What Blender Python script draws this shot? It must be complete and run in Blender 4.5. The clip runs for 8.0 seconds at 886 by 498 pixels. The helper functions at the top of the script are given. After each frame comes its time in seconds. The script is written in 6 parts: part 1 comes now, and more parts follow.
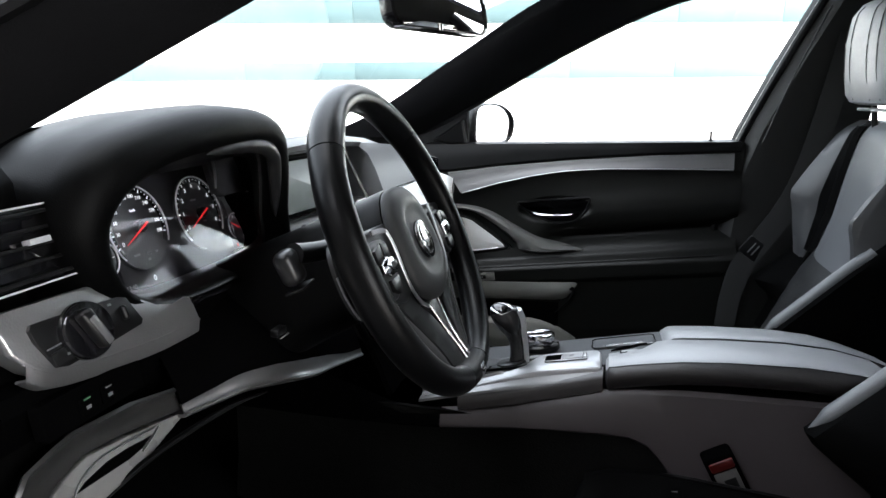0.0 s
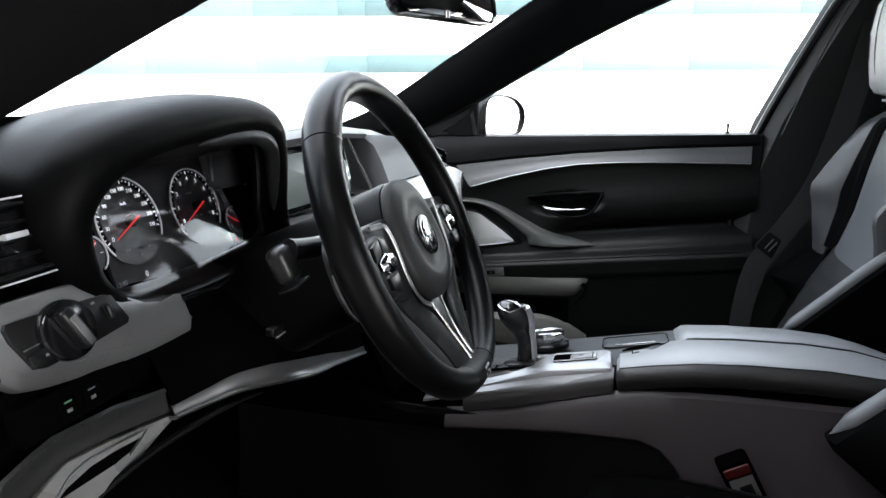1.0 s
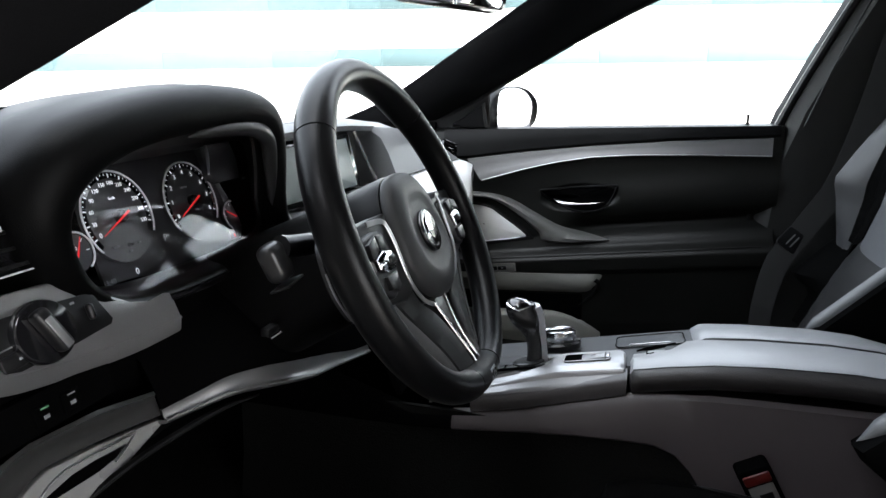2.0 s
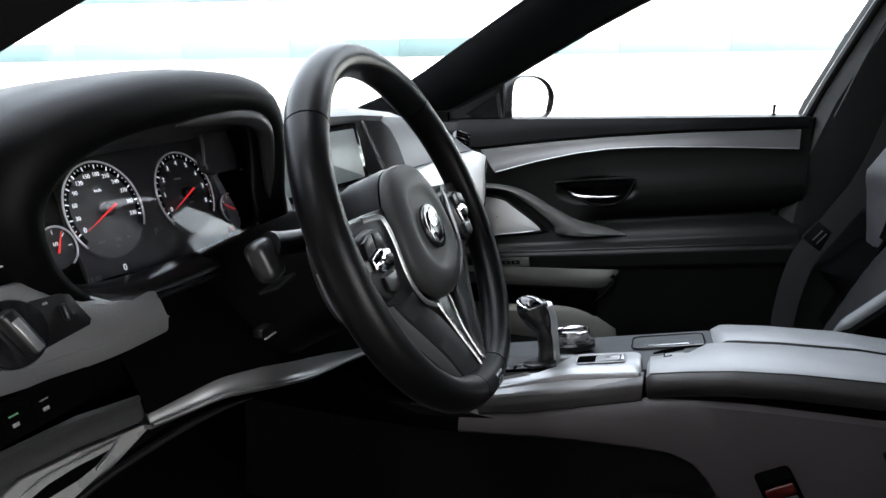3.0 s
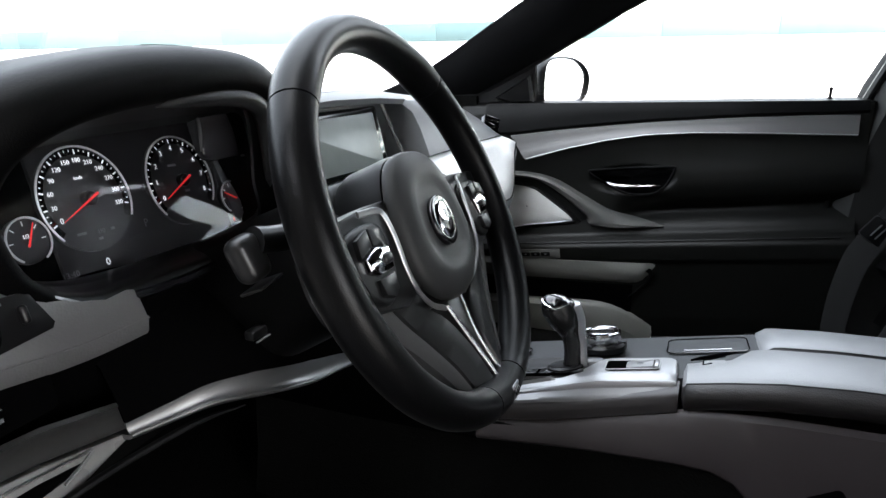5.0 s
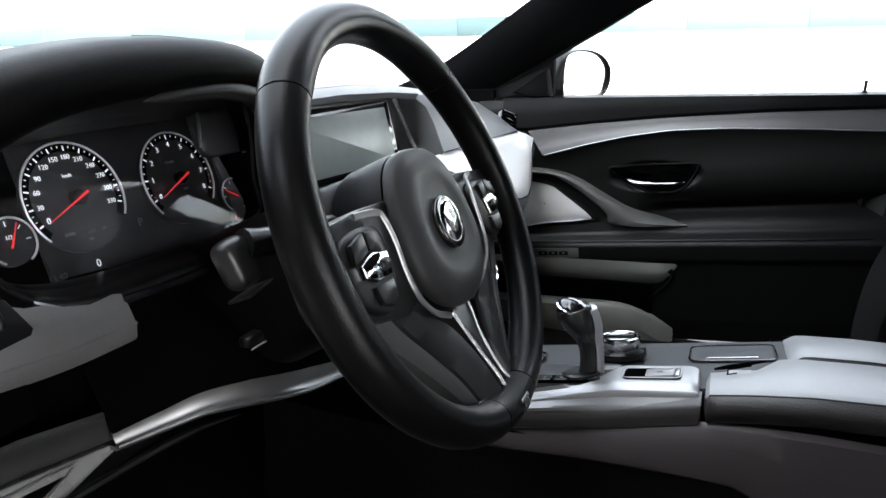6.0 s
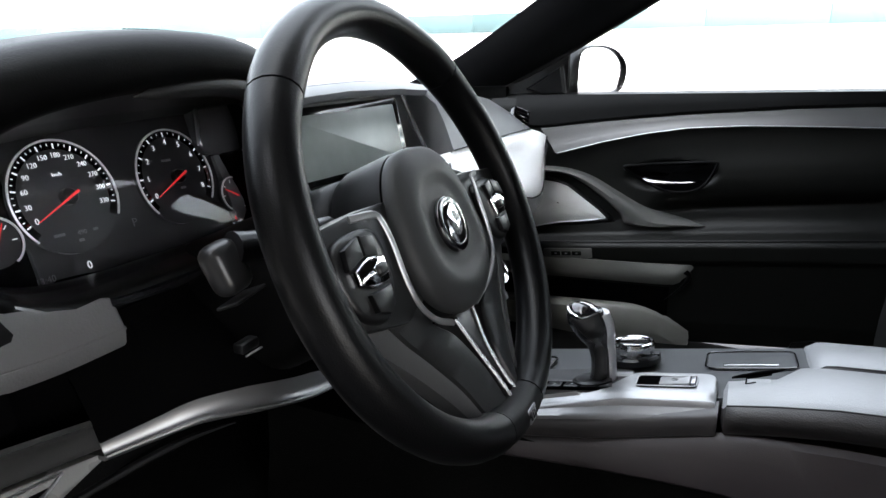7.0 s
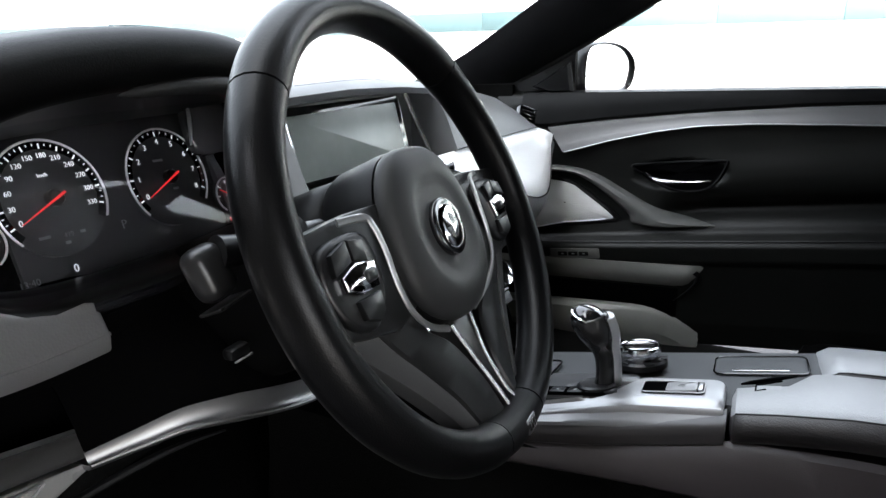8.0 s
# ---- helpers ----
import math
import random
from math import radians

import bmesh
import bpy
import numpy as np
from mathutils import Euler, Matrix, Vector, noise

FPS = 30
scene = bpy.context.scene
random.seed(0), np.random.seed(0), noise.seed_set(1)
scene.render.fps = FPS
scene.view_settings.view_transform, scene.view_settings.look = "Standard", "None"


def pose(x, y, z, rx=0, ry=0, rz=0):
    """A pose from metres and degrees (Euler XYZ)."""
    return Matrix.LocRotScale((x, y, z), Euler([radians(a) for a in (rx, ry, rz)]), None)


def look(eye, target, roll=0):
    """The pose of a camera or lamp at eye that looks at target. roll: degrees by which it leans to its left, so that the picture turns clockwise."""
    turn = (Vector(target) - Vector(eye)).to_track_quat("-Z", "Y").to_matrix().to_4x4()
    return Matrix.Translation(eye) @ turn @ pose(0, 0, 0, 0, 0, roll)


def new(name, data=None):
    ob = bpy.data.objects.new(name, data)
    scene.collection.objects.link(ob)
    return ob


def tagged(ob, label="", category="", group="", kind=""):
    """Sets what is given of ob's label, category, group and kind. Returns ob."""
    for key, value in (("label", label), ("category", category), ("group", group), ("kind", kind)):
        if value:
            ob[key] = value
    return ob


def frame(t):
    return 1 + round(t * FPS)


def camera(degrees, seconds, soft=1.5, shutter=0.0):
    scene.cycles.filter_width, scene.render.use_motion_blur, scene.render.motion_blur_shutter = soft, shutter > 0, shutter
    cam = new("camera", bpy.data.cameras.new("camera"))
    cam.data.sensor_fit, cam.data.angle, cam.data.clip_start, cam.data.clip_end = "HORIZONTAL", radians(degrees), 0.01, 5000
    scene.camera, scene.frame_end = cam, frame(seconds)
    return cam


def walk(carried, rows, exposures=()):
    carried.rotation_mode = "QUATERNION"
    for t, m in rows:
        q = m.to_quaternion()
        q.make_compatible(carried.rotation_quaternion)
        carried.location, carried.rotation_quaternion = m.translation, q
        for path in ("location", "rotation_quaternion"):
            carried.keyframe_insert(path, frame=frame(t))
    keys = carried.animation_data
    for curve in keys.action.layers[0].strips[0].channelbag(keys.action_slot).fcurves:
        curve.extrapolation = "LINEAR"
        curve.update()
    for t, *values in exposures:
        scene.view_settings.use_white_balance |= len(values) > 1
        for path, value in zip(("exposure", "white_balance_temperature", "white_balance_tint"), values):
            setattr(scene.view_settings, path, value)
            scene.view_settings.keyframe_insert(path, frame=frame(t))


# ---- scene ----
cam = camera(71.0, 8.0)
PATH = [
    (0, (-1.066, -0.208, 1.025), (0.808, 0.295, 0.543), -0.5),
    (0.5, (-1.05, -0.209, 1.023), (0.817, 0.312, 0.531), -0.5),
    (1, (-1.032, -0.209, 1.02), (0.827, 0.329, 0.518), -0.5),
    (1.5, (-1.016, -0.211, 1.017), (0.836, 0.347, 0.508), -0.7),
    (3, (-0.951, -0.212, 1.009), (0.866, 0.42, 0.462), -0.8),
    (3.5, (-0.936, -0.211, 1.008), (0.871, 0.441, 0.45), -0.8),
    (4, (-0.915, -0.213, 1.003), (0.877, 0.471, 0.437), -1.0),
    (4.5, (-0.897, -0.212, 1.001), (0.882, 0.495, 0.423), -1.0),
    (6, (-0.841, -0.209, 0.996), (0.895, 0.582, 0.395), -1.2),
    (6.5, (-0.824, -0.208, 0.994), (0.899, 0.607, 0.389), -1.3),
    (7, (-0.813, -0.207, 0.993), (0.901, 0.625, 0.385), -1.3),
    (7.5, (-0.802, -0.208, 0.991), (0.904, 0.638, 0.382), -1.5),
    (8, (-0.791, -0.209, 0.991), (0.908, 0.65, 0.379), -1.5),
]
walk(cam, [(t, look(eye, target, roll)) for t, eye, target, roll in PATH])

# ---- light ----
scene.view_settings.exposure = 4.06
world = bpy.data.worlds.new("sky")
scene.world = world
world.use_nodes = True
wn = world.node_tree.nodes
sky = wn.new("ShaderNodeTexSky")
sky.sky_type = "NISHITA"
sky.sun_disc = False
sky.sun_elevation = radians(62)
sky.sun_rotation = radians(212)
sky.air_density = 1.0
sky.dust_density = 4.5
sky.ozone_density = 0.6
wn["Background"].inputs["Strength"].default_value = 0.15
haze = wn.new("ShaderNodeHueSaturation")
haze.inputs["Saturation"].default_value = 0.34
world.node_tree.links.new(sky.outputs["Color"], haze.inputs["Color"])
world.node_tree.links.new(haze.outputs["Color"], wn["Background"].inputs["Color"])
sun = new("sun", bpy.data.lights.new("sun", "SUN"))
sun.data.energy, sun.data.angle, sun.data.color = 2.2, radians(4), (1.0, 0.985, 0.97)
sun.matrix_world = look((0, 0, 0), (0.25, 0.40, -0.88))


# ---- materials ----
def mat(name, base, rough=0.5, metal=0.0, grain=0.0, grain_size=0.0015, var=0.15, var_size=0.06, coat=0.0, spec=0.5, cells=False, emit=0.0):
    """A surface with variation at two scales: a broad one in colour and gloss, a fine one in relief."""
    m = bpy.data.materials.new(name)
    m.use_nodes = True
    nt = m.node_tree
    n, ln = nt.nodes, nt.links
    p = n["Principled BSDF"]
    co = n.new("ShaderNodeTexCoord")
    broad = n.new("ShaderNodeTexNoise")
    broad.inputs["Scale"].default_value = 1.0 / var_size
    broad.inputs["Detail"].default_value = 5
    ln.new(co.outputs["Object"], broad.inputs["Vector"])
    mix = n.new("ShaderNodeMix")
    mix.data_type = "RGBA"
    mix.inputs["A"].default_value = (*[c * (1 - var) for c in base], 1)
    mix.inputs["B"].default_value = (*[min(1, c * (1 + var)) for c in base], 1)
    ln.new(broad.outputs["Fac"], mix.inputs["Factor"])
    ln.new(mix.outputs["Result"], p.inputs["Base Color"])
    rr = n.new("ShaderNodeMapRange")
    rr.inputs["To Min"].default_value = max(0.02, rough - 0.07 * min(1, rough * 3))
    rr.inputs["To Max"].default_value = min(1, rough + 0.07 * min(1, rough * 3))
    ln.new(broad.outputs["Fac"], rr.inputs["Value"])
    ln.new(rr.outputs["Result"], p.inputs["Roughness"])
    p.inputs["Metallic"].default_value = metal
    p.inputs["Specular IOR Level"].default_value = spec
    p.inputs["Coat Weight"].default_value = coat
    p.inputs["Coat Roughness"].default_value = 0.06
    if grain:
        if cells:
            fine = n.new("ShaderNodeTexVoronoi")
            fine.feature = "F1"
            out = "Distance"
        else:
            fine = n.new("ShaderNodeTexNoise")
            fine.inputs["Detail"].default_value = 3
            out = "Fac"
        fine.inputs["Scale"].default_value = 1.0 / grain_size
        ln.new(co.outputs["Object"], fine.inputs["Vector"])
        b = n.new("ShaderNodeBump")
        b.inputs["Strength"].default_value = grain
        b.inputs["Distance"].default_value = grain_size * 0.4
        ln.new(fine.outputs[out], b.inputs["Height"])
        ln.new(b.outputs["Normal"], p.inputs["Normal"])
    if emit:
        p.inputs["Emission Color"].default_value = (*base, 1)
        p.inputs["Emission Strength"].default_value = emit
    return m


def glass(name, tint=(1, 1, 1), low=0.03, blur=0.02):
    """A thin clear pane: it lets light straight through and mirrors more towards grazing angles."""
    m = bpy.data.materials.new(name)
    m.use_nodes = True
    nt = m.node_tree
    n, ln = nt.nodes, nt.links
    n.remove(n["Principled BSDF"])
    tr, gl, lw, pw, mr, mx = (n.new("ShaderNode" + k) for k in ("BsdfTransparent", "BsdfGlossy", "LayerWeight", "Math", "MapRange", "MixShader"))
    tr.inputs["Color"].default_value = (*tint, 1)
    gl.inputs["Roughness"].default_value = blur
    lw.inputs["Blend"].default_value = 0.5
    pw.operation = "POWER"
    pw.inputs[1].default_value = 4.0
    mr.inputs["To Min"].default_value = low
    mr.inputs["To Max"].default_value = 0.75
    ln.new(lw.outputs["Facing"], pw.inputs[0])
    ln.new(pw.outputs["Value"], mr.inputs["Value"])
    ln.new(mr.outputs["Result"], mx.inputs["Fac"])
    ln.new(tr.outputs["BSDF"], mx.inputs[1])
    ln.new(gl.outputs["BSDF"], mx.inputs[2])
    ln.new(mx.outputs["Shader"], n["Material Output"].inputs["Surface"])
    return m


LEATHER = mat("black_leather", (0.0044, 0.0046, 0.0040), 0.44, spec=0.22, grain=0.25, grain_size=0.0012, cells=True)
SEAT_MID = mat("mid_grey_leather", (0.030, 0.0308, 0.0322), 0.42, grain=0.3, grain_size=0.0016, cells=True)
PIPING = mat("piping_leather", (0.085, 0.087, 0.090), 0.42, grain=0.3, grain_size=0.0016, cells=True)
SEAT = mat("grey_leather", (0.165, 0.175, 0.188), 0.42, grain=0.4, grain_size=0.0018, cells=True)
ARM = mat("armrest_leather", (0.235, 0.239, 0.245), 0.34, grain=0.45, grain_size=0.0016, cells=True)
# Black dash leather; the windscreen's glare is put into this grey.
PADGLARE = mat("dash_top_glare", (0.115, 0.118, 0.123), 0.42, spec=0.4, grain=0.2, grain_size=0.0012, cells=True)
RIM = mat("rim_leather", (0.0022, 0.0022, 0.0024), 0.32, spec=0.13, grain=0.2, grain_size=0.0011, cells=True)
RIM.node_tree.nodes["Principled BSDF"].inputs["Sheen Weight"].default_value = 0.02
RIM.node_tree.nodes["Principled BSDF"].inputs["Sheen Roughness"].default_value = 0.3
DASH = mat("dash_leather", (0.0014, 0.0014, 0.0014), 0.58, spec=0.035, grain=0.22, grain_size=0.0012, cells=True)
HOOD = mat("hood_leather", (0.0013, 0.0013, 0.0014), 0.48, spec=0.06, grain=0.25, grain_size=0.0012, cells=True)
ROLLED = mat("roll_plastic", (0.010, 0.010, 0.0103), 0.36, spec=0.4)
PLASTIC = mat("soft_plastic", (0.004, 0.004, 0.0042), 0.45, spec=0.1, grain=0.3, grain_size=0.001)
PAD = mat("airbag_plastic", (0.020, 0.0203, 0.0208), 0.5, spec=0.2, grain=0.3, grain_size=0.0009)
SATIN = mat("satin_black", (0.005, 0.005, 0.0054), 0.36, spec=0.3)
GLOSS = mat("gloss_black", (0.006, 0.006, 0.007), 0.09, coat=0.4)
VISOR = mat("polished_black", (0.007, 0.007, 0.0073), 0.30, spec=0.5, var=0.05)
SILL = mat("sill_black", (0.004, 0.004, 0.0042), 0.32, spec=0.18, var=0.05)
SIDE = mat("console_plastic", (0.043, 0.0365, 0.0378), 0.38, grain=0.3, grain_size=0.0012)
# Lip of a black panel in grey metal; its highlight is in the colour.
LEDGEGLINT = mat("ledge_glint_metal", (0.14, 0.14, 0.142), 0.33, metal=0.75, var=0.06)
KNEE = mat("knee_panel", (0.17, 0.17, 0.167), 0.28, grain=0.12, grain_size=0.0012)
ROLL = mat("knee_roll", (0.024, 0.024, 0.0237), 0.34, grain=0.12, grain_size=0.0012)
ALU = mat("brushed_aluminium", (0.40, 0.40, 0.403), 0.32, metal=0.85, grain=0.22, grain_size=0.0022, cells=True, var=0.12)
SILVER = mat("satin_silver", (0.45, 0.45, 0.46), 0.36, metal=1.0, var=0.05)
CHROME = mat("chrome", (0.82, 0.82, 0.83), 0.07, metal=1.0, var=0.03)
MIRROR = mat("mirror_glass", (0.92, 0.93, 0.94), 0.02, metal=1.0, var=0.01)
CARPET = mat("carpet", (0.0060, 0.0060, 0.0058), 0.95, spec=0.0, grain=1.0, grain_size=0.003)
LINING = mat("headlining", (0.0055, 0.0055, 0.0062), 0.9, spec=0.1, grain=0.6, grain_size=0.002)
PILLAR = mat("pillar_plastic", (0.0125, 0.0125, 0.012), 0.5, spec=0.3, grain=0.4, grain_size=0.0015)
GREYPL = mat("grey_plastic", (0.15, 0.15, 0.152), 0.5, grain=0.3, grain_size=0.0012)
RED = mat("red_needle", (0.72, 0.03, 0.03), 0.4, emit=0.035)
REDPL = mat("red_plastic", (0.06, 0.005, 0.004), 0.4)
WHITE = mat("dial_white", (0.8, 0.82, 0.85), 0.5, emit=0.045)
DIMWHITE = mat("dim_marks", (0.16, 0.165, 0.17), 0.5)
FACE = mat("dial_face", (0.026, 0.026, 0.028), 0.34)
SMOKED = mat("smoked_glass", (0.055, 0.055, 0.058), 0.14, coat=0.3)
# Black without specular: plain plastic, and shade put into recesses and footwell.
MATT = mat("matt_black_and_shade", (0.0014, 0.0014, 0.0015), 0.7, spec=0.0, grain=0.2)
DIALRING = mat("dial_ring", (0.70, 0.70, 0.72), 0.30, metal=0.3, var=0.03)
# Dark glass; the pale view it mirrors is put into the base colour.
SCREEN = mat("display_reflection", (0.19, 0.215, 0.208), 0.36, spec=0.6, var=0.3, var_size=0.05)
STICKER = mat("white_label", (0.085, 0.083, 0.080), 0.6)
PAINT = mat("car_paint", (0.45, 0.46, 0.48), 0.25, coat=1.0)
FLANGE = mat("satin_grey_metal", (0.17, 0.17, 0.172), 0.40, metal=0.8, var=0.08)
TRIM = mat("console_trim", (0.30, 0.30, 0.305), 0.40, metal=0.8, var=0.08)
DARKCHROME = mat("dark_chrome", (0.48, 0.48, 0.49), 0.2, metal=1.0, var=0.05)
TOPPLATE = mat("console_top_plastic", (0.050, 0.052, 0.055), 0.55, spec=0.2, grain=0.3, grain_size=0.0012)
# Armrest leather again; the shade on the lids' sides is put into its colour.
ARMSHADE = mat("armrest_shaded_leather", (0.021, 0.0195, 0.0195), 0.40, grain=0.4, grain_size=0.0016, cells=True)
RAIL = mat("rail_plastic", (0.034, 0.031, 0.0315), 0.36, grain=0.3, grain_size=0.0012)
FIELD = mat("selector_field_grey", (0.050, 0.050, 0.053), 0.42, var=0.08)
ROCKER = mat("pale_grey_plastic", (0.22, 0.22, 0.225), 0.32)
# Dash leather under the strip; the light it catches is put into the colour.
GLOVELIT = mat("lit_glovebox_leather", (0.26, 0.266, 0.278), 0.40, spec=0.6, grain=0.2, grain_size=0.0012, cells=True)
HANDLE = mat("handle_leather", (0.075, 0.075, 0.071), 0.42, grain=0.3, grain_size=0.0012, cells=True)
GRIP = mat("grip_black", (0.018, 0.018, 0.0188), 0.25, spec=0.5, var=0.05)
SPINE = mat("silver_paint", (0.55, 0.55, 0.56), 0.30, metal=0.6, var=0.05)
SHROUD = mat("column_plastic", (0.0020, 0.0020, 0.0021), 0.45, spec=0.07, grain=0.3, grain_size=0.001)
STALK = mat("stalk_plastic", (0.010, 0.010, 0.0103), 0.32, spec=0.35)
WING = mat("spoke_plastic", (0.036, 0.036, 0.0365), 0.42, spec=0.25, grain=0.25, grain_size=0.001)
SEAM = mat("grey_seam", (0.055, 0.058, 0.063), 0.7)
THREAD = mat("stitching", (0.035, 0.035, 0.037), 0.7)
BELT = mat("belt_webbing", (0.0095, 0.0095, 0.0092), 0.75, grain=0.6, grain_size=0.0015)
AMBER = mat("green_mark", (0.12, 0.28, 0.15), 0.5, emit=0.01)
PEARL = mat("pearl_aluminium", (0.80, 0.81, 0.82), 0.30, metal=0.2, grain=0.0, grain_size=0.0022, cells=True, var=0.05)
BRIGHT = mat("bright_satin_metal", (0.85, 0.85, 0.86), 0.2, metal=1.0, var=0.04)
SPOKELINE = mat("spoke_line_metal", (0.26, 0.26, 0.265), 0.32, metal=0.7, var=0.06)
RIBBON = mat("satin_grey_ribbon", (0.48, 0.48, 0.485), 0.32, metal=0.6, var=0.06)
GLASS = glass("window_glass", (0.97, 0.99, 0.985))
COVER = glass("cluster_cover", (0.97, 0.97, 0.98), 0.028, 0.05)
CONCRETE = mat("pale_concrete", (0.215, 0.205, 0.19), 0.85, grain=0.6, grain_size=0.02, var=0.12, var_size=1.5)
RENDERED = mat("white_facade", (0.76, 0.77, 0.77), 0.8, grain=0.4, grain_size=0.03, var=0.04, var_size=2.0)
BLUEGLASS = mat("blue_window_glass", (0.068, 0.104, 0.111), 0.5, spec=0.1, var=0.12, var_size=3.0)
PALEGLASS = mat("pale_window_glass", (0.15, 0.19, 0.20), 0.5, spec=0.1, var=0.12, var_size=3.0)
ADDEDFLOOR = mat("added_floor_grey", (0.045, 0.045, 0.046), 0.9, grain=0.8, grain_size=0.008, var=0.3, var_size=0.4)
BLOCKER = mat("blocker_grey", (0.085, 0.080, 0.073), 0.85, grain=0.6, grain_size=0.02, var=0.2, var_size=0.8)


# ---- builders ----
def thing(name, at, label, category, group="", kind=""):
    ob = new(name)
    ob.empty_display_size = 0.05
    ob.location = at
    bpy.context.view_layer.update()
    return tagged(ob, label, category, group, kind)


def base_of(ob):
    p = Vector((0, 0, 0))
    while ob:
        p += ob.location
        ob = ob.parent
    return p


def part(name, bm, material, parent=None, label="", sharp=38, kind=""):
    """One mesh object, its points given in the world's metres."""
    bmesh.ops.recalc_face_normals(bm, faces=bm.faces)
    me = bpy.data.meshes.new(name)
    bm.to_mesh(me)
    bm.free()
    for f in me.polygons:
        f.use_smooth = True
    me.set_sharp_from_angle(angle=radians(sharp))
    me.materials.append(material)
    ob = new(name, me)
    if parent:
        ob.parent = parent
        b = base_of(parent)
        me.transform(Matrix.Translation(-b))
    return tagged(ob, label, kind=kind)


def solid(name, bm, material, label, category, group="", kind=""):
    ob = part(name, bm, material)
    return tagged(ob, label, category, group, kind)


def loft(rings, closed=True, caps=True):
    bm = bmesh.new()
    vs = [[bm.verts.new(p) for p in r] for r in rings]
    k = len(vs[0])
    for a, b in zip(vs, vs[1:]):
        for i in range(k if closed else k - 1):
            j = (i + 1) % k
            try:
                bm.faces.new((a[i], a[j], b[j], b[i]))
            except ValueError:
                pass
    if caps and closed:
        for r in (vs[0], vs[-1]):
            bm.faces.new(r)
    return bm


def smooth(pts, n=6, closed=False):
    """A smooth line through the points (Catmull-Rom)."""
    pts = [Vector(p) for p in pts]
    k = len(pts)
    out = []
    for i in range(k if closed else k - 1):
        p0 = pts[(i - 1) % k] if closed or i > 0 else pts[0] * 2 - pts[1]
        p1, p2 = pts[i], pts[(i + 1) % k]
        p3 = pts[(i + 2) % k] if closed or i + 2 < k else pts[-1] * 2 - pts[-2]
        for s in range(n):
            t = s / n
            out.append(0.5 * ((2 * p1) + (p2 - p0) * t + (2 * p0 - 5 * p1 + 4 * p2 - p3) * t * t + (3 * p1 - p0 - 3 * p2 + p3) * t ** 3))
    if not closed:
        out.append(pts[-1])
    return out


def tube(pts, r, sides=10, closed=False, flat=1.0, up=(0, 0, 1)):
    """A round bar along a line; r a number or one for each point; flat squeezes it along up."""
    pts = [Vector(p) for p in pts]
    rings = []
    k = len(pts)
    for i, p in enumerate(pts):
        d = (pts[(i + 1) % k] - pts[i - 1]) if closed else (pts[min(i + 1, k - 1)] - pts[max(i - 1, 0)])
        d.normalize()
        a = d.cross(Vector(up))
        a = a.normalized() if a.length > 1e-4 else d.orthogonal().normalized()
        b = a.cross(d)
        rad = r[i] if isinstance(r, (list, tuple)) else r
        rings.append([p + rad * (math.cos(w) * a + flat * math.sin(w) * b) for w in (2 * math.pi * q / sides for q in range(sides))])
    if closed:
        rings.append(rings[0])
    bm = loft(rings, caps=not closed)
    if closed:
        bmesh.ops.remove_doubles(bm, verts=bm.verts, dist=1e-6)
    return bm


def box(c, size, bevel=0.002, m=None, seg=2):
    bm = bmesh.new()
    bmesh.ops.create_cube(bm, size=1)
    for v in bm.verts:
        v.co = Vector((v.co.x * size[0], v.co.y * size[1], v.co.z * size[2]))
    if bevel:
        bmesh.ops.bevel(bm, geom=bm.edges, offset=bevel, segments=seg, affect="EDGES", profile=0.5)
    mm = Matrix.Translation(c) @ (m.to_4x4() if m else Matrix.Identity(4))
    bm.transform(mm)
    return bm


def slab(outline, depth, m, bevel=0.002, seg=2, crown=0.0):
    """A plate: an outline in (u, v), from 0 down to -depth, its upper edge rounded, carried by the matrix m."""
    bm = bmesh.new()
    o = [Vector((p[0], p[1], 0)) for p in outline]
    c = sum(o, Vector()) / len(o)
    def ring(shrink, z):
        return [bm.verts.new(c + (p - c) * (1 - shrink / max(1e-6, (p - c).length)) + Vector((0, 0, z))) for p in o]
    rings = [ring(0, -depth), ring(0, -bevel)]
    for s in range(1, seg + 1):
        w = math.pi / 2 * s / seg
        rings.append(ring(bevel * (1 - math.cos(w)), -bevel + bevel * math.sin(w)))
    if crown:
        for q in (0.25, 0.5, 0.75, 0.92):
            rings.append([bm.verts.new(c + (v.co - c) * (1 - q)) for v in rings[2 + seg - 1]])
            for v in rings[-1]:
                v.co.z = crown * (1 - (1 - q) ** 2)
    k = len(o)
    for a, b in zip(rings, rings[1:]):
        for i in range(k):
            bm.faces.new((a[i], a[(i + 1) % k], b[(i + 1) % k], b[i]))
    bm.faces.new(rings[0])
    bm.faces.new(rings[-1])
    bm.transform(m)
    return bm


def sheet(rows, thick=0.0, away=None):
    """A surface through rows of points, given thickness away from its face."""
    bm = loft(rows, closed=False, caps=False)
    if thick:
        bmesh.ops.recalc_face_normals(bm, faces=bm.faces)
        f = list(bm.faces)
        want = Vector(away)
        if sum((q.normal for q in f), Vector()).dot(want) < 0:
            bmesh.ops.reverse_faces(bm, faces=f)
        bm.normal_update()
        off = {v: v.normal.copy() for v in bm.verts}
        dup = bmesh.ops.duplicate(bm, geom=list(bm.verts) + list(bm.edges) + f)
        vm = dict(dup["vert_map"].items())
        for v, n in off.items():
            vm[v].co = v.co + n * thick
        edge = [e for e in bm.edges if e.is_boundary and e.verts[0] in off and e.verts[1] in off]
        for e in edge:
            a, b = e.verts
            bm.faces.new((a, b, vm[b], vm[a]))
    return bm


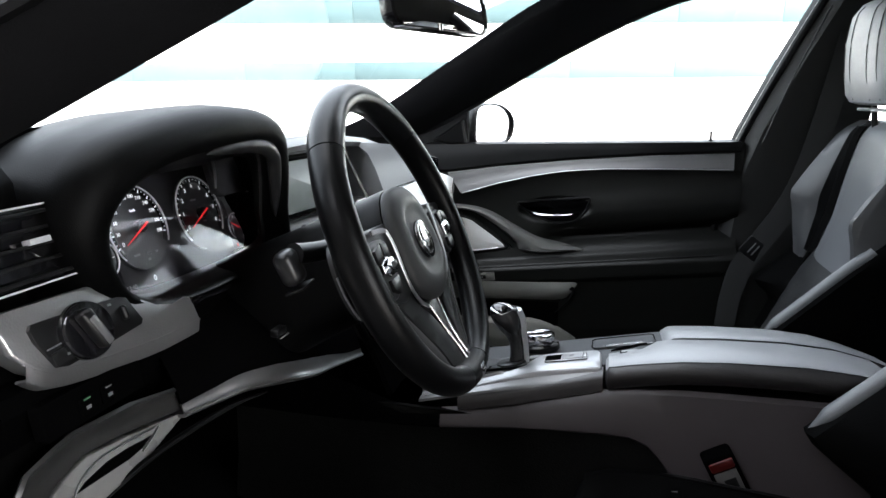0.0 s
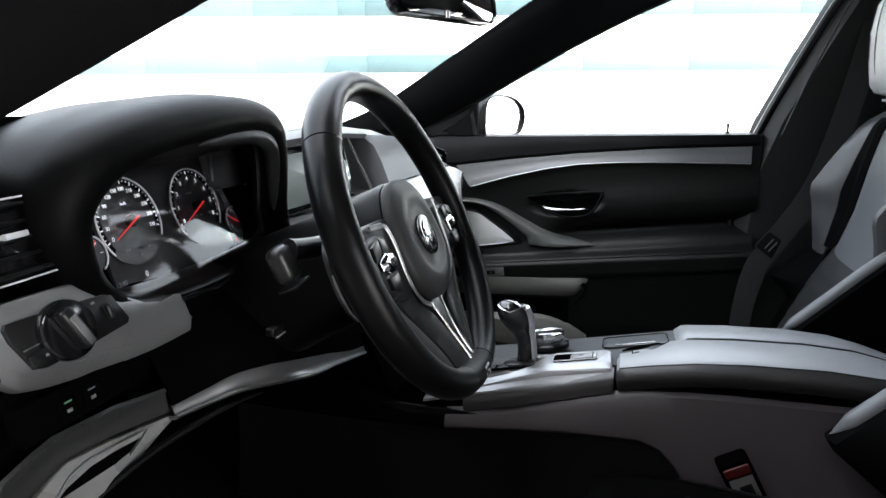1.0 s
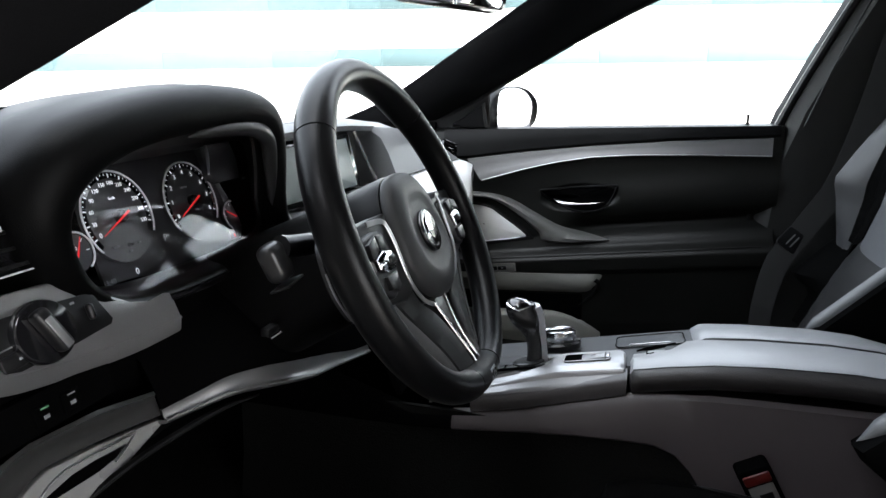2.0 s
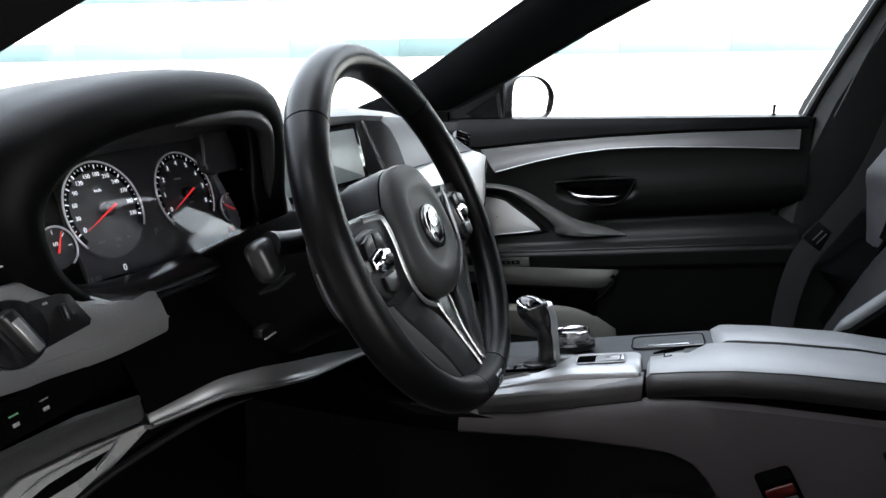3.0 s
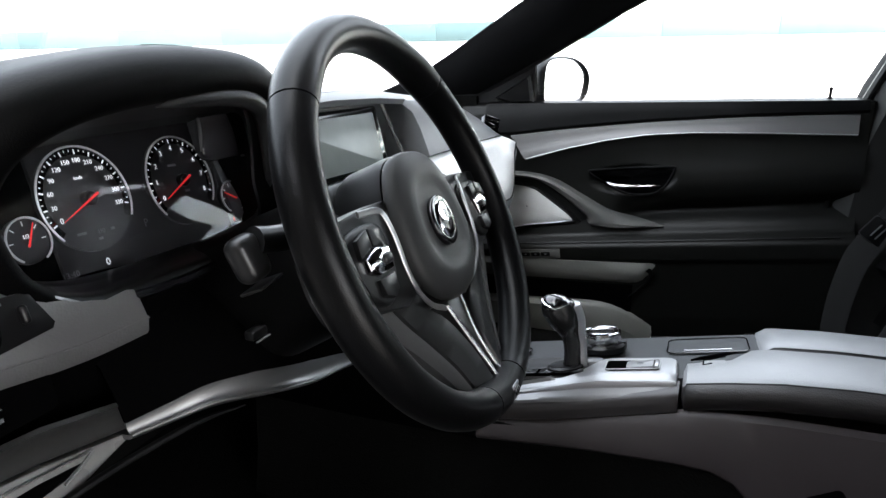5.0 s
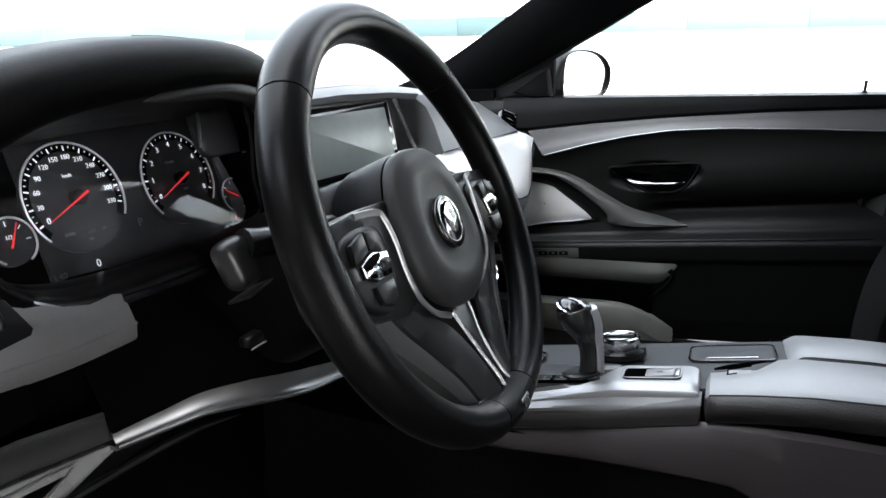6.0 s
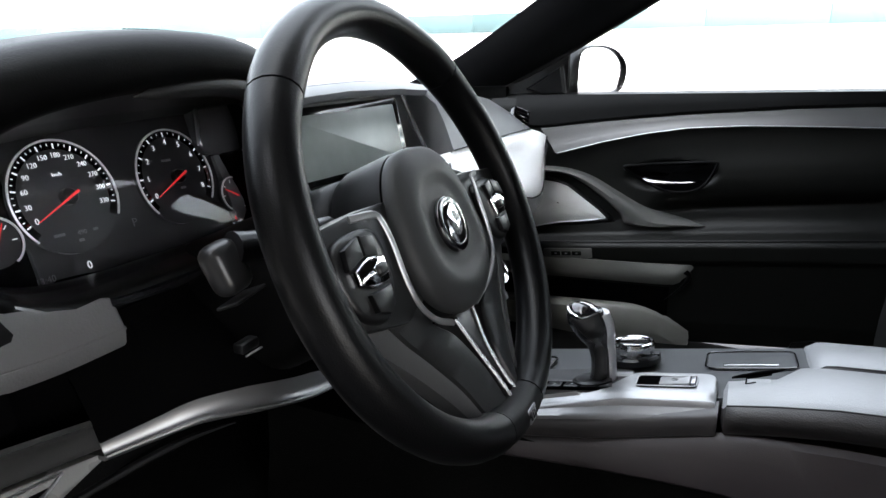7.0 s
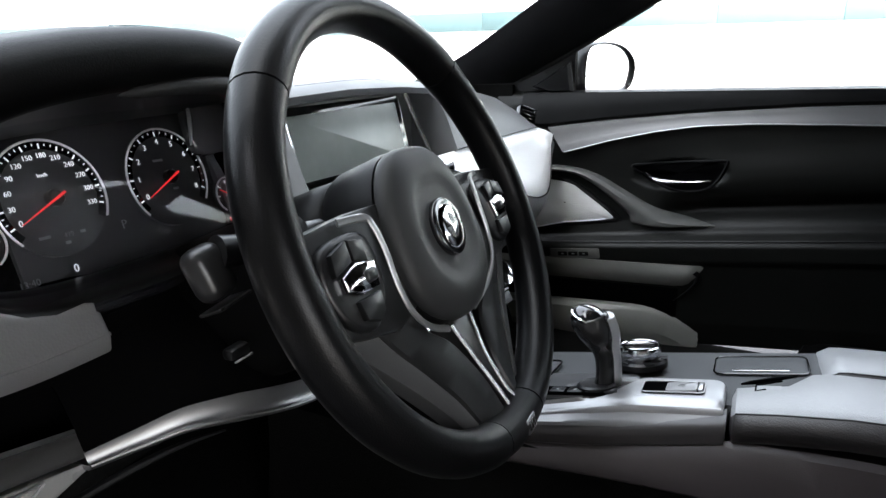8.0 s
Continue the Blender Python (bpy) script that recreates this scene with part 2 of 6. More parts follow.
def lathe(profile, m, sides=32):
    """Turned: profile of (radius, height) along the local z."""
    rings = [[Vector((r * math.cos(w), r * math.sin(w), h)) for w in (2 * math.pi * q / sides for q in range(sides))] for r, h in profile]
    bm = loft(rings)
    bm.transform(m)
    return bm


def plane_m(o, u, v):
    """The matrix whose x and y are u and v, from o; its z is their normal."""
    u, v = Vector(u).normalized(), Vector(v)
    w = u.cross(v).normalized()
    v = w.cross(u)
    m = Matrix((u, v, w)).transposed().to_4x4()
    m.translation = Vector(o)
    return m


def rrect(w, h, r, n=4, cx=0, cy=0):
    out = []
    for sx, sy, a in ((1, 1, 0), (-1, 1, 90), (-1, -1, 180), (1, -1, 270)):
        for i in range(n + 1):
            t = radians(a + 90 * i / n)
            out.append((cx + sx * (w / 2 - r) + r * math.cos(t), cy + sy * (h / 2 - r) + r * math.sin(t)))
    return out


def text(name, body, size, m, material, parent, depth=0.0003):
    """Raised lettering in the built-in font, centred."""
    cu = bpy.data.curves.new(name, "FONT")
    cu.body, cu.size, cu.align_x, cu.align_y, cu.extrude, cu.resolution_u, cu.offset = body, size, "CENTER", "CENTER", depth, 2, -0.012 * size
    ob = bpy.data.objects.new(name, cu)
    me = bpy.data.meshes.new_from_object(ob)
    bpy.data.objects.remove(ob)
    me.transform(m)
    me.transform(Matrix.Translation(-base_of(parent)))
    me.materials.append(material)
    t = new(name, me)
    t.parent = parent
    return t


def stitches(name, pts, parent, step=0.005, r=0.0006, material=None):
    """A seam's row of thread along a line, one mesh."""
    pts = [Vector(p) for p in pts]
    bm = bmesh.new()
    carry = 0.0
    for a, b in zip(pts, pts[1:]):
        d = b - a
        L = d.length
        if L < 1e-6:
            continue
        d /= L
        s = carry
        while s + step * 0.6 < L:
            p, q = a + d * s, a + d * (s + step * 0.6)
            w = d.orthogonal().normalized() * r
            x = d.cross(w).normalized() * r
            vs = [bm.verts.new(e + k) for e in (p, q) for k in (w, x, -w, -x)]
            for i in range(4):
                bm.faces.new((vs[i], vs[(i + 1) % 4], vs[4 + (i + 1) % 4], vs[4 + i]))
            s += step
        carry = max(0.0, s - L)
    return part(name, bm, material or THREAD, parent)


# ---- outside ----
def ground():
    bm = bmesh.new()
    bmesh.ops.create_grid(bm, x_segments=8, y_segments=8, size=400)
    bm.transform(Matrix.Translation((0, 0, -0.10)))
    solid("ground", bm, CONCRETE, "pale sunlit concrete forecourt round the car", "ground", kind="structure")


def building(x, y, turn, length, storeys, pane, label):
    """A pale block with long bands of bluish windows, each pane a piece."""
    b = thing("office_building", (x, y, -0.10), label, "building")
    m = Matrix.Translation((x, y, -0.10)) @ Matrix.Rotation(radians(turn), 4, "Z")
    def put(name, c, size, material, parent):
        bm = box(c, size, 0.02)
        bm.transform(m)
        return part(name, bm, material, parent)
    h = 2.1
    put("wall", (0, 4.2, (h * storeys + 1.2) / 2), (length, 8, h * storeys + 1.2), RENDERED, b)
    put("roof", (0, 4.0, h * storeys + 1.4), (length + 0.6, 8.8, 0.4), RENDERED, b)
    n = int(length / 4.0)
    for s in range(storeys):
        for i in range(n):
            x, z, hh = -length / 2 + (i + 0.5) * length / n, 2.0 + s * h, 0.75 + 0.25 * s
            w = put("window", (x, 0.16, z), (length / n - 0.004, 0.10, hh), RENDERED, b)
            put("pane", (x, 0.08, z), (length / n - 0.004, 0.06, hh - 0.1), pane, w)
    return b


ground()
building(21, 9, -72, 48, 3, BLUEGLASS, "long pale office block with bands of bluish windows")
building(6, 34, 8, 40, 2, PALEGLASS, "low white block with bluish window bands across the yard")
def shelter():
    """Unseen light blockers added round the car: a wall behind the camera, one at the tail, a dark floor and a ceiling.
    """
    solid("unseen_wall_left", box((-5.35, 1.5, 2.6), (0.3, 14.0, 5.4), 0.02), BLOCKER, "unseen grey wall added beside the car to shape the light", "wall", kind="structure")
    solid("pavement", box((0.1, -2.15, -0.092), (4.6, 7.5, 0.03), 0.004), ADDEDFLOOR, "dark floor added under the car to cut bounced light", "pavement", kind="structure")
    solid("unseen_wall_rear", box((-0.4, -4.9, 1.55), (2.6, 0.3, 3.3), 0.02), BLOCKER, "unseen dark wall added behind the car's tail to block light", "wall", kind="structure")
    solid("ceiling", box((-1.2, -2.45, 3.25), (7.2, 5.1, 0.2), 0.02), BLOCKER, "unseen dark ceiling added over the car to block skylight", "ceiling", kind="structure")


shelter()


# ---- body shell ----
def shell():
    inner = smooth([(-0.80, 0.55, 0.82), (-0.726, 0.40, 0.913), (-0.63, 0.20, 1.032), (-0.55, 0.03, 1.135), (-0.49, -0.10, 1.215), (-0.46, -0.20, 1.275)], 5)
    rows = []
    for a in inner:
        rows.append([a + Vector(o) for o in ((0, 0, 0), (-0.022, -0.022, 0.018), (-0.05, -0.035, 0.05), (-0.075, -0.04, 0.095), (-0.085, -0.03, 0.15))])
    ob = solid("a_pillar", sheet(rows, 0.012, (-0.6, 0.5, 0.6)), LINING, "dark cloth-covered windscreen pillar on the driver's side", "pillar", "windscreen pillars", "structure")
    part("door_seal", tube([a + Vector((-0.062, -0.043, 0.075)) for a in inner], 0.008, 8), SATIN, ob, "black rubber seal")
    for s in (1,):
        inner = smooth([(0.735, 0.62, 0.905), (0.71, 0.45, 0.975), (0.66, 0.162, 1.14), (0.60, -0.04, 1.247), (0.555, -0.22, 1.31)], 5)
        outer = smooth([(0.775, 0.36, 0.905), (0.76, 0.17, 1.003), (0.735, -0.074, 1.133), (0.70, -0.35, 1.25), (0.68, -0.62, 1.29)], 5)
        rows = []
        for a, b in zip(inner, outer):
            mid = (a + b) / 2 + Vector((-0.02, -0.015, -0.004))
            rows.append([Vector((s * p.x, p.y, p.z)) for p in (a + Vector((0, 0.02, 0.006)), a, a * 0.7 + mid * 0.3 + Vector((-0.006, -0.004, 0)), mid, b * 0.7 + mid * 0.3 + Vector((-0.006, -0.004, 0)), b, b + Vector((0.012, 0.0, 0.012)))])
        ob = solid("a_pillar", sheet(rows, 0.012, (s, 0.3, 0.4)), LINING, "dark cloth-covered windscreen pillar", "pillar", "windscreen pillars", "structure")
        seal = [Vector((s * (p.x + 0.004), p.y, p.z - 0.002)) for p in outer]
        part("door_seal", tube(seal, 0.007, 8), SATIN, ob, "black rubber seal")
        # door pillar
        if s > 0:
            rows = []
            for z, y0, y1, x in ((0.30, -0.50, -0.78, 0.72), (0.55, -0.51, -0.80, 0.735), (0.80, -0.530, -0.81, 0.735), (0.93, -0.568, -0.82, 0.725), (1.10, -0.638, -0.83, 0.70), (1.24, -0.70, -0.87, 0.67), (1.32, -0.735, -0.89, 0.64)):
                rows.append([(x + 0.06, y0 + 0.035, z), (x + 0.02, y0 + 0.008, z), (x - 0.005, y0 - 0.02, z), (x - 0.012, (y0 + y1) / 2, z), (x - 0.005, y1, z)])
            bp = solid("b_pillar", sheet(rows, 0.02, (1, 0, 0)), PILLAR, "black plastic-trimmed pillar behind the front door", "pillar", kind="structure")
            edge = [(x + 0.026, y0 + 0.018, z) for z, y0, x in ((0.3, -0.50, 0.72), (0.55, -0.51, 0.735), (0.80, -0.530, 0.735), (0.93, -0.568, 0.725), (1.10, -0.638, 0.70), (1.24, -0.70, 0.67))]
            part("door_seal", tube(smooth(edge, 4), 0.010, 8), SATIN, bp, "black rubber seal")
            part("seam_strip", tube(smooth([(0.70, -0.585, 0.90), (0.685, -0.63, 1.05), (0.66, -0.69, 1.22)], 5), 0.0022, 6), SATIN, bp, "dark trim edge")
    # panel below the pillar, ahead of the side window
    o = [(0.205, 0.80), (0.205, 0.985), (0.36, 0.912), (0.50, 0.905), (0.64, 0.905), (0.64, 0.78), (0.40, 0.78)]
    solid("pillar_foot", loft([[Vector((x, y, z)) for y, z in o] for x in (0.772, 0.790)]), SATIN, "black panel at the foot of the windscreen pillar", "trim", kind="structure")
    # roof, rear, floor and outer skin
    rows = []
    for y, z in ((-0.20, 1.315), (-0.35, 1.335), (-0.7, 1.35), (-1.2, 1.33), (-1.7, 1.22), (-2.0, 1.0), (-2.05, 0.3)):
        w = 0.62 if y > -1.5 else 0.66
        rows.append([(x * w / 0.62, y, z - 0.055 * (x / 0.62) ** 2) for x in (-0.66, -0.5, -0.3, 0, 0.3, 0.5, 0.66)])
    solid("roof_lining", sheet(rows, 0.02, (0, 0, 1)), LINING, "dark anthracite headlining of the car", "ceiling", kind="structure")
    for s, band in ((1, ((0.70, 0.28), (0.74, 0.6), (0.735, 0.91))), (1, ((0.685, 1.22), (0.66, 1.28), (0.64, 1.33))), (-1, ((0.70, 0.28), (0.74, 0.6), (0.73, 0.93), (0.68, 1.25), (0.64, 1.33)))):
        rows = [[(s * x, y, z) for y in (-0.80, -1.2, -1.7, -2.05)] for x, z in band]
        solid("rear_side_trim", sheet(rows, 0.02, (s, 0, 0)), LINING, "black trim at the rear side of the cabin", "trim", kind="structure")
    rows = [[(x, y, 0.28) for y in (0.75, 0.3, -0.4, -1.2, -2.05)] for x in (-0.74, -0.3, 0.3, 0.74)]
    solid("floor", sheet(rows, 0.02, (0, 0, -1)), CARPET, "black carpeted floor of the footwell", "floor", kind="structure")
    for s in (1, -1):
        rows = [[(s * 0.752, y, z) for y in (0.36 if s > 0 else 0.29, 0.6, 0.92)] for z in (0.26, 0.5, 0.7, 0.90)]
        solid("kick_panel", sheet(rows, 0.015, (s, 0, 0)), CARPET, "black carpeted kick panel of the footwell", "wall", kind="structure")
    rows = [[(x, y, z) for x in (-0.77, 0.77)] for y, z in ((0.75, 0.27), (0.85, 0.5), (0.80, 0.885), (0.95, 0.89))]
    solid("bulkhead", sheet(rows, 0.02, (0, 1, 0)), CARPET, "black carpeted bulkhead under the dashboard", "wall", kind="structure")
    solid("door_sill", box((-0.735, -0.35, 0.33), (0.07, 1.3, 0.09), 0.015), SATIN, "black plastic sill below the open driver's door", "sill", kind="structure")
    # glass
    rows = []
    for k in range(7):
        t = k / 6
        rows.append([(s * (0.735 - 0.175 * t), 0.64 - 0.86 * t + 0.10 * (1 - (s) ** 2), 0.905 + 0.415 * t) for s in (-1, -0.7, -0.35, 0, 0.35, 0.7, 1)])
    w = solid("windscreen", sheet(rows, 0.004, (0, 1, 1)), GLASS, "clear raked windscreen of the car", "windscreen", kind="structure")
    w.visible_shadow = False
    rows = [[(0.785, 0.37, 0.90), (0.785, 0.0, 0.90), (0.785, -0.62, 0.90)], [(0.765, 0.17, 1.01), (0.76, -0.1, 1.03), (0.76, -0.65, 1.03)], [(0.74, -0.074, 1.138), (0.735, -0.3, 1.16), (0.73, -0.68, 1.17)], [(0.71, -0.35, 1.252), (0.705, -0.5, 1.27), (0.69, -0.71, 1.29)]]
    w = solid("door_window", sheet(rows, 0.004, (1, 0, 0)), GLASS, "clear raised side window of the passenger door", "window", kind="structure")
    w.visible_shadow = False
    rows = [[(0.735, y, 0.90) for y in (-0.80, -1.2, -1.75)], [(0.715, y, 1.07) for y in (-0.81, -1.2, -1.72)], [(0.685, y, 1.23) for y in (-0.82, -1.2, -1.68)]]
    w = solid("rear_window", sheet(rows, 0.004, (1, 0, 0)), GLASS, "clear raised side window of the rear door", "window", kind="structure")
    w.visible_shadow = False
    # bonnet and a wiper, seen past the dashboard
    rows = []
    for y, z in ((0.93, 0.875), (1.1, 0.90), (1.5, 0.88), (2.0, 0.79), (2.25, 0.66)):
        rows.append([(x, y - 0.08 * (x / 0.8) ** 2, z - 0.05 * (x / 0.8) ** 4) for x in (-0.86, -0.6, -0.3, 0, 0.3, 0.6, 0.86)])
    solid("bonnet", sheet(rows, 0.02, (0, 0, -1)), PAINT, "pale silver painted bonnet beyond the windscreen", "bonnet", kind="structure")


shell()


# ---- dashboard ----
dash = thing("dashboard", (0, 0.5, 0.28), "black leather dashboard with aluminium trim strips", "dashboard")


def yface(x):
    return 0.285 - 0.045 * max(0.0, min(1.0, (x - 0.1) / 0.55))


def upper_pad():
    rows = []
    for x, zt, hole in ((-0.295, 0.95, 0), (-0.158, 0.952, 0), (-0.152, 0.952, 1), (0.0, 0.954, 1), (0.152, 0.948, 1), (0.262, 0.939, 1), (0.268, 0.938, 0), (0.3, 0.936, 0), (0.45, 0.918, 0), (0.54, 0.897, 0), (0.60, 0.872, 0), (0.64, 0.842, 0), (0.660, 0.816, 0)):
        if hole:
            prof = [(0.80, 0.88), (0.60, zt - 0.005), (0.42, zt), (0.35, zt - 0.006), (0.338, zt - 0.016), (0.345, zt - 0.026), (0.385, 0.92), (0.385, 0.80), (0.30, 0.795)]
        else:
            f = yface(x)
            low = min(0.812, zt - 0.01)
            d = zt - low
            prof = [(0.80, 0.88), (0.60, zt - 0.005), (f + 0.15, zt), (f + 0.10, zt - 0.03 * d / 0.13), (f + 0.075, zt - 0.14 * d), (f + 0.055, zt - 0.32 * d), (f + 0.038, zt - 0.58 * d), (f + 0.027, zt - 0.82 * d), (f + 0.019, low)]
        rows.append([(x, y, z) for y, z in prof])
    part("upper_pad", sheet(rows, 0.01, (0, 0.6, -1)), PADGLARE, dash, "black grained leather top, glare put into its grey")
    seam = [(x, 0.36, z + 0.0012) for x, z in ((-0.28, 0.9455), (-0.1, 0.9475), (0.05, 0.948), (0.15, 0.942))]
    stitches("stitching", smooth(seam, 6), dash)
    # passenger-side aluminium strip
    rows, under = [], []
    for x, zb in ((0.15, 0.769), (0.22, 0.763), (0.30, 0.740), (0.38, 0.708), (0.47, 0.679), (0.52, 0.677), (0.56, 0.688), (0.59, 0.709), (0.61, 0.727), (0.625, 0.744), (0.64, 0.765), (0.656, 0.790)):
        f, zt = yface(x), 0.808
        drift = 0.032 * (x / 0.65) ** 4
        g = 1 - 0.68 * max(0.0, min(1.0, (x - 0.53) / 0.11))
        rows.append([(x + drift * k * (zt - zb) / 0.12, f + dy * (g if dy < 0 else 1), zt + (zb - zt) * k) for k, dy in ((0, 0.026), (0.04, 0.020), (0.2, 0.012), (0.36, 0.001), (0.52, -0.015), (0.68, -0.034), (0.82, -0.047), (0.93, -0.053), (1.0, -0.054))])
        s = max(0.0, (x - 0.45) / 0.2) * 0.55
        x1 = rows[-1][-1][0]
        under.append([(x1 + 0.016 * (x / 0.65) ** 6 * (j > 2) - s * max(0.0, dz - 0.03), f + dy * (g if dy < 0 else 1), zb - dz) for j, (dy, dz) in enumerate(((-0.050, 0.0), (-0.052, 0.003), (-0.053, 0.010), (-0.050, 0.025), (-0.042, 0.042), (-0.028, 0.065), (-0.008, 0.09), (0.05, 0.14), (0.10, 0.24)))])
    part("trim_strip", sheet(rows, 0.006, (0, 1, 0)), PEARL, dash, "wide pale aluminium strip")
    part("strip_seam", tube(smooth([Vector(r[-1]) + Vector((0, -0.0006, 0.0)) for r in rows], 3), 0.0016, 6), SATIN, dash, "dark joint along the strip")
    part("glovebox", sheet(under, 0.008, (0, 1, 0)), GLOVELIT, dash, "leather lower panel with the glovebox, light put into its grey")
    # end vent by the passenger door
    m = plane_m((0.655, yface(0.65) + 0.045, 0.838), (0.75, -0.55, -0.35), (0, 0.35, 1))
    v = part("side_vent", slab(rrect(0.05, 0.04, 0.008), 0.012, m, 0.003), GLOSS, dash, "black air vent")
    for k in range(4):
        part("slat", box((0, 0, 0), (0.044, 0.004, 0.003), 0.001, (m @ Matrix.Translation((0, -0.014 + 0.0093 * k, 0.003)))), MATT, v)
    # left end of the dashboard
    rows = []
    for x, z, f in ((-0.80, 0.93, 0), (-0.79, 0.955, 0), (-0.765, 0.966, 0), (-0.71, 0.974, 0), (-0.668, 0.978, 0), (-0.660, 0.978, 0.012), (-0.654, 0.978, 0.035), (-0.648, 0.978, 0.065), (-0.640, 0.978, 0.083), (-0.628, 0.978, 0.09), (-0.58, 0.975, 0.09), (-0.45, 0.965, 0.09), (-0.30, 0.952, 0.09)):
        rows.append([(x, 0.80, 0.88), (x, 0.6, z - 0.01), (x, 0.42, z + 0.004), (x, 0.36, z + 0.002), (x, 0.275 + f * 0.8, z - 0.004), (x, 0.262 + f, z - 0.02), (x, 0.262 + f, min(0.94, z - 0.02)), (x, 0.27 + f, 0.87), (x, 0.26 + f, 0.80), (x, 0.245 + f, 0.74), (x, 0.26 + f, 0.70)])
    part("driver_pad", sheet(rows, 0.01, (0, 0.6, -1)), DASH, dash, "black grained leather top, glare put into its grey on the driver's side", sharp=75)
    rows = [[(-0.80, y, z) for y, z in ((0.80, 0.90), (0.45, 0.955), (0.27, 0.93))], [(-0.79, y, z) for y, z in ((0.80, 0.6), (0.45, 0.62), (0.24, 0.72))]]
    part("end_cap", sheet(rows, 0.008, (1, 0, 0)), PLASTIC, dash, "black plastic end cap")


upper_pad()


def outlet(c, w, h, slats, name, knob=True, u=(1, 0, 0), v=(0, 0.25, 1)):
    m = plane_m(c, u, v)
    vent = part(name, slab(rrect(w, h, 0.006), 0.02, m, 0.002), GLOSS, dash, "black slatted air vent")
    for k in range(slats):
        y = -h / 2 + (k + 0.5) * h / slats
        part("slat", box((0, 0, 0), (w - 0.008, 0.003, 0.012), 0.001, m @ Matrix.Translation((0, y, 0.003))), SATIN, vent)
    if knob:
        part("slider", box((0, 0, 0), (0.020, 0.005, 0.010), 0.001, m @ Matrix.Translation((0.01, 0.003, 0.008))), DIALRING, vent, "silver slider")
    part("bright_edge", box((0, 0, 0), (w - 0.004, 0.0016, 0.004), 0.0006, m @ Matrix.Translation((0, h / 2 - 0.001, 0.006))), DIALRING, vent, "thin bright edge")
    part("bright_edge", box((0, 0, 0), (w - 0.004, 0.0016, 0.004), 0.0006, m @ Matrix.Translation((0, -h / 2 + 0.001, 0.006))), DIALRING, vent, "thin bright edge")
    return vent


outlet((-0.684, 0.248, 0.907), 0.095, 0.066, 5, "driver_vent")


def binnacle():
    pairs = [((-0.612, 0.900), (-0.662, 0.903)), ((-0.597, 0.932), (-0.645, 0.958)), ((-0.552, 0.954), (-0.592, 0.992)), ((-0.48, 0.965), (-0.485, 1.012)), ((-0.388, 0.968), (-0.378, 1.013)), ((-0.344, 0.955), (-0.314, 0.997)), ((-0.330, 0.922), (-0.288, 0.955)), ((-0.324, 0.876), (-0.286, 0.88)), ((-0.320, 0.823), (-0.288, 0.810)), ((-0.45, 0.818), (-0.45, 0.802)), ((-0.548, 0.825), (-0.565, 0.808)), ((-0.594, 0.849), (-0.632, 0.843))]
    inn = smooth([(x, 0, z) for (x, z), _ in pairs], 5, True)
    out = smooth([(x, 0, z) for _, (x, z) in pairs], 5, True)
    def lip(p):
        left = max(0.0, min(1.0, (-0.56 - p.x) / 0.09))
        return 0.222 - 0.022 * max(0, min(1, (p.z - 0.84) / 0.14)) + 0.006 * left * left * (3 - 2 * left)
    hood = [[Vector((p.x, 0.50, min(p.z, 0.955) - 0.01)) for p in out], [Vector((p.x, 0.36, p.z - 0.006 * (p.z > 0.93))) for p in out]]
    hood.append([Vector((p.x, lip(p) + 0.075, p.z + 0.001)) for p in out])
    for k in range(11):
        w = math.pi * k / 10
        a = (1 - math.cos(w)) / 2
        hood.append([Vector((q.x + (p.x - q.x) * a, lip(p) + 0.030 * a + 0.042 * (1 - a) - 0.036 * math.sin(w) ** 0.8, q.z + (p.z - q.z) * a)) for p, q in zip(inn, out)])
    c = Vector((-0.46, 0, 0.90))
    def inset(p, f, dy):
        r = max(0.0, min(1.0, (p.x + 0.42) / 0.06))
        return Vector((c.x + (p.x - c.x) * (f + (1 - f) * r) + 1.3 * r * max(0.0, dy - 0.034), lip(p) + dy, c.z + (p.z - c.z) * (f + (1 - f) * max(0.0, min(1.0, (0.87 - p.z) / 0.03)))))
    visor = [hood[-1]] + [[inset(p, f, dy) for p in inn] for f, dy in ((1.006, 0.034), (1.0, 0.038), (0.975, 0.040), (0.955, 0.046), (0.95, 0.056))]
    visor.append([Vector((p.x * 0.97 - 0.46 * 0.03 + 0.100 * max(0.0, min(1.0, (p.x + 0.44) / 0.08)), 0.318 + 0.02 * max(0.0, min(1.0, (p.x + 0.42) / 0.09)), 0.9 + (p.z - 0.9) * (0.52 if p.z > 0.9 else 0.97) - 0.022 * (p.z < 0.87))) for p in inn])
    k = len(inn)
    up = [(i % k) for i in range(-7, 43)]
    low = [(i % k) for i in range(42, k - 6)]
    part("hood_visor", loft([[r[i] for i in up] for r in visor], closed=False, caps=False), VISOR, dash, "gloss black inner visor")
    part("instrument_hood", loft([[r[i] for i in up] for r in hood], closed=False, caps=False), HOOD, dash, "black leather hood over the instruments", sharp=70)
    part("instrument_sill", loft([[r[i] for i in low] for r in hood + visor[1:]], closed=False, caps=False), SILL, dash, "black sill below the instruments")
    roll = [inset(p, 0.990, 0.010) for p in inn[15:37]]
    part("inner_roll", tube(roll, [0.0105 * math.sin(math.pi * k / 21) ** 0.5 + 0.0005 for k in range(22)], 12, up=(0, 1, 0), flat=0.8), ROLLED, dash, "smooth black inner roll of the hood")
    seam = [p + Vector((0, lip(p) + 0.060, 0.0012)) for p in out[17:33]]
    stitches("stitching", seam, dash, 0.0045, 0.0007)
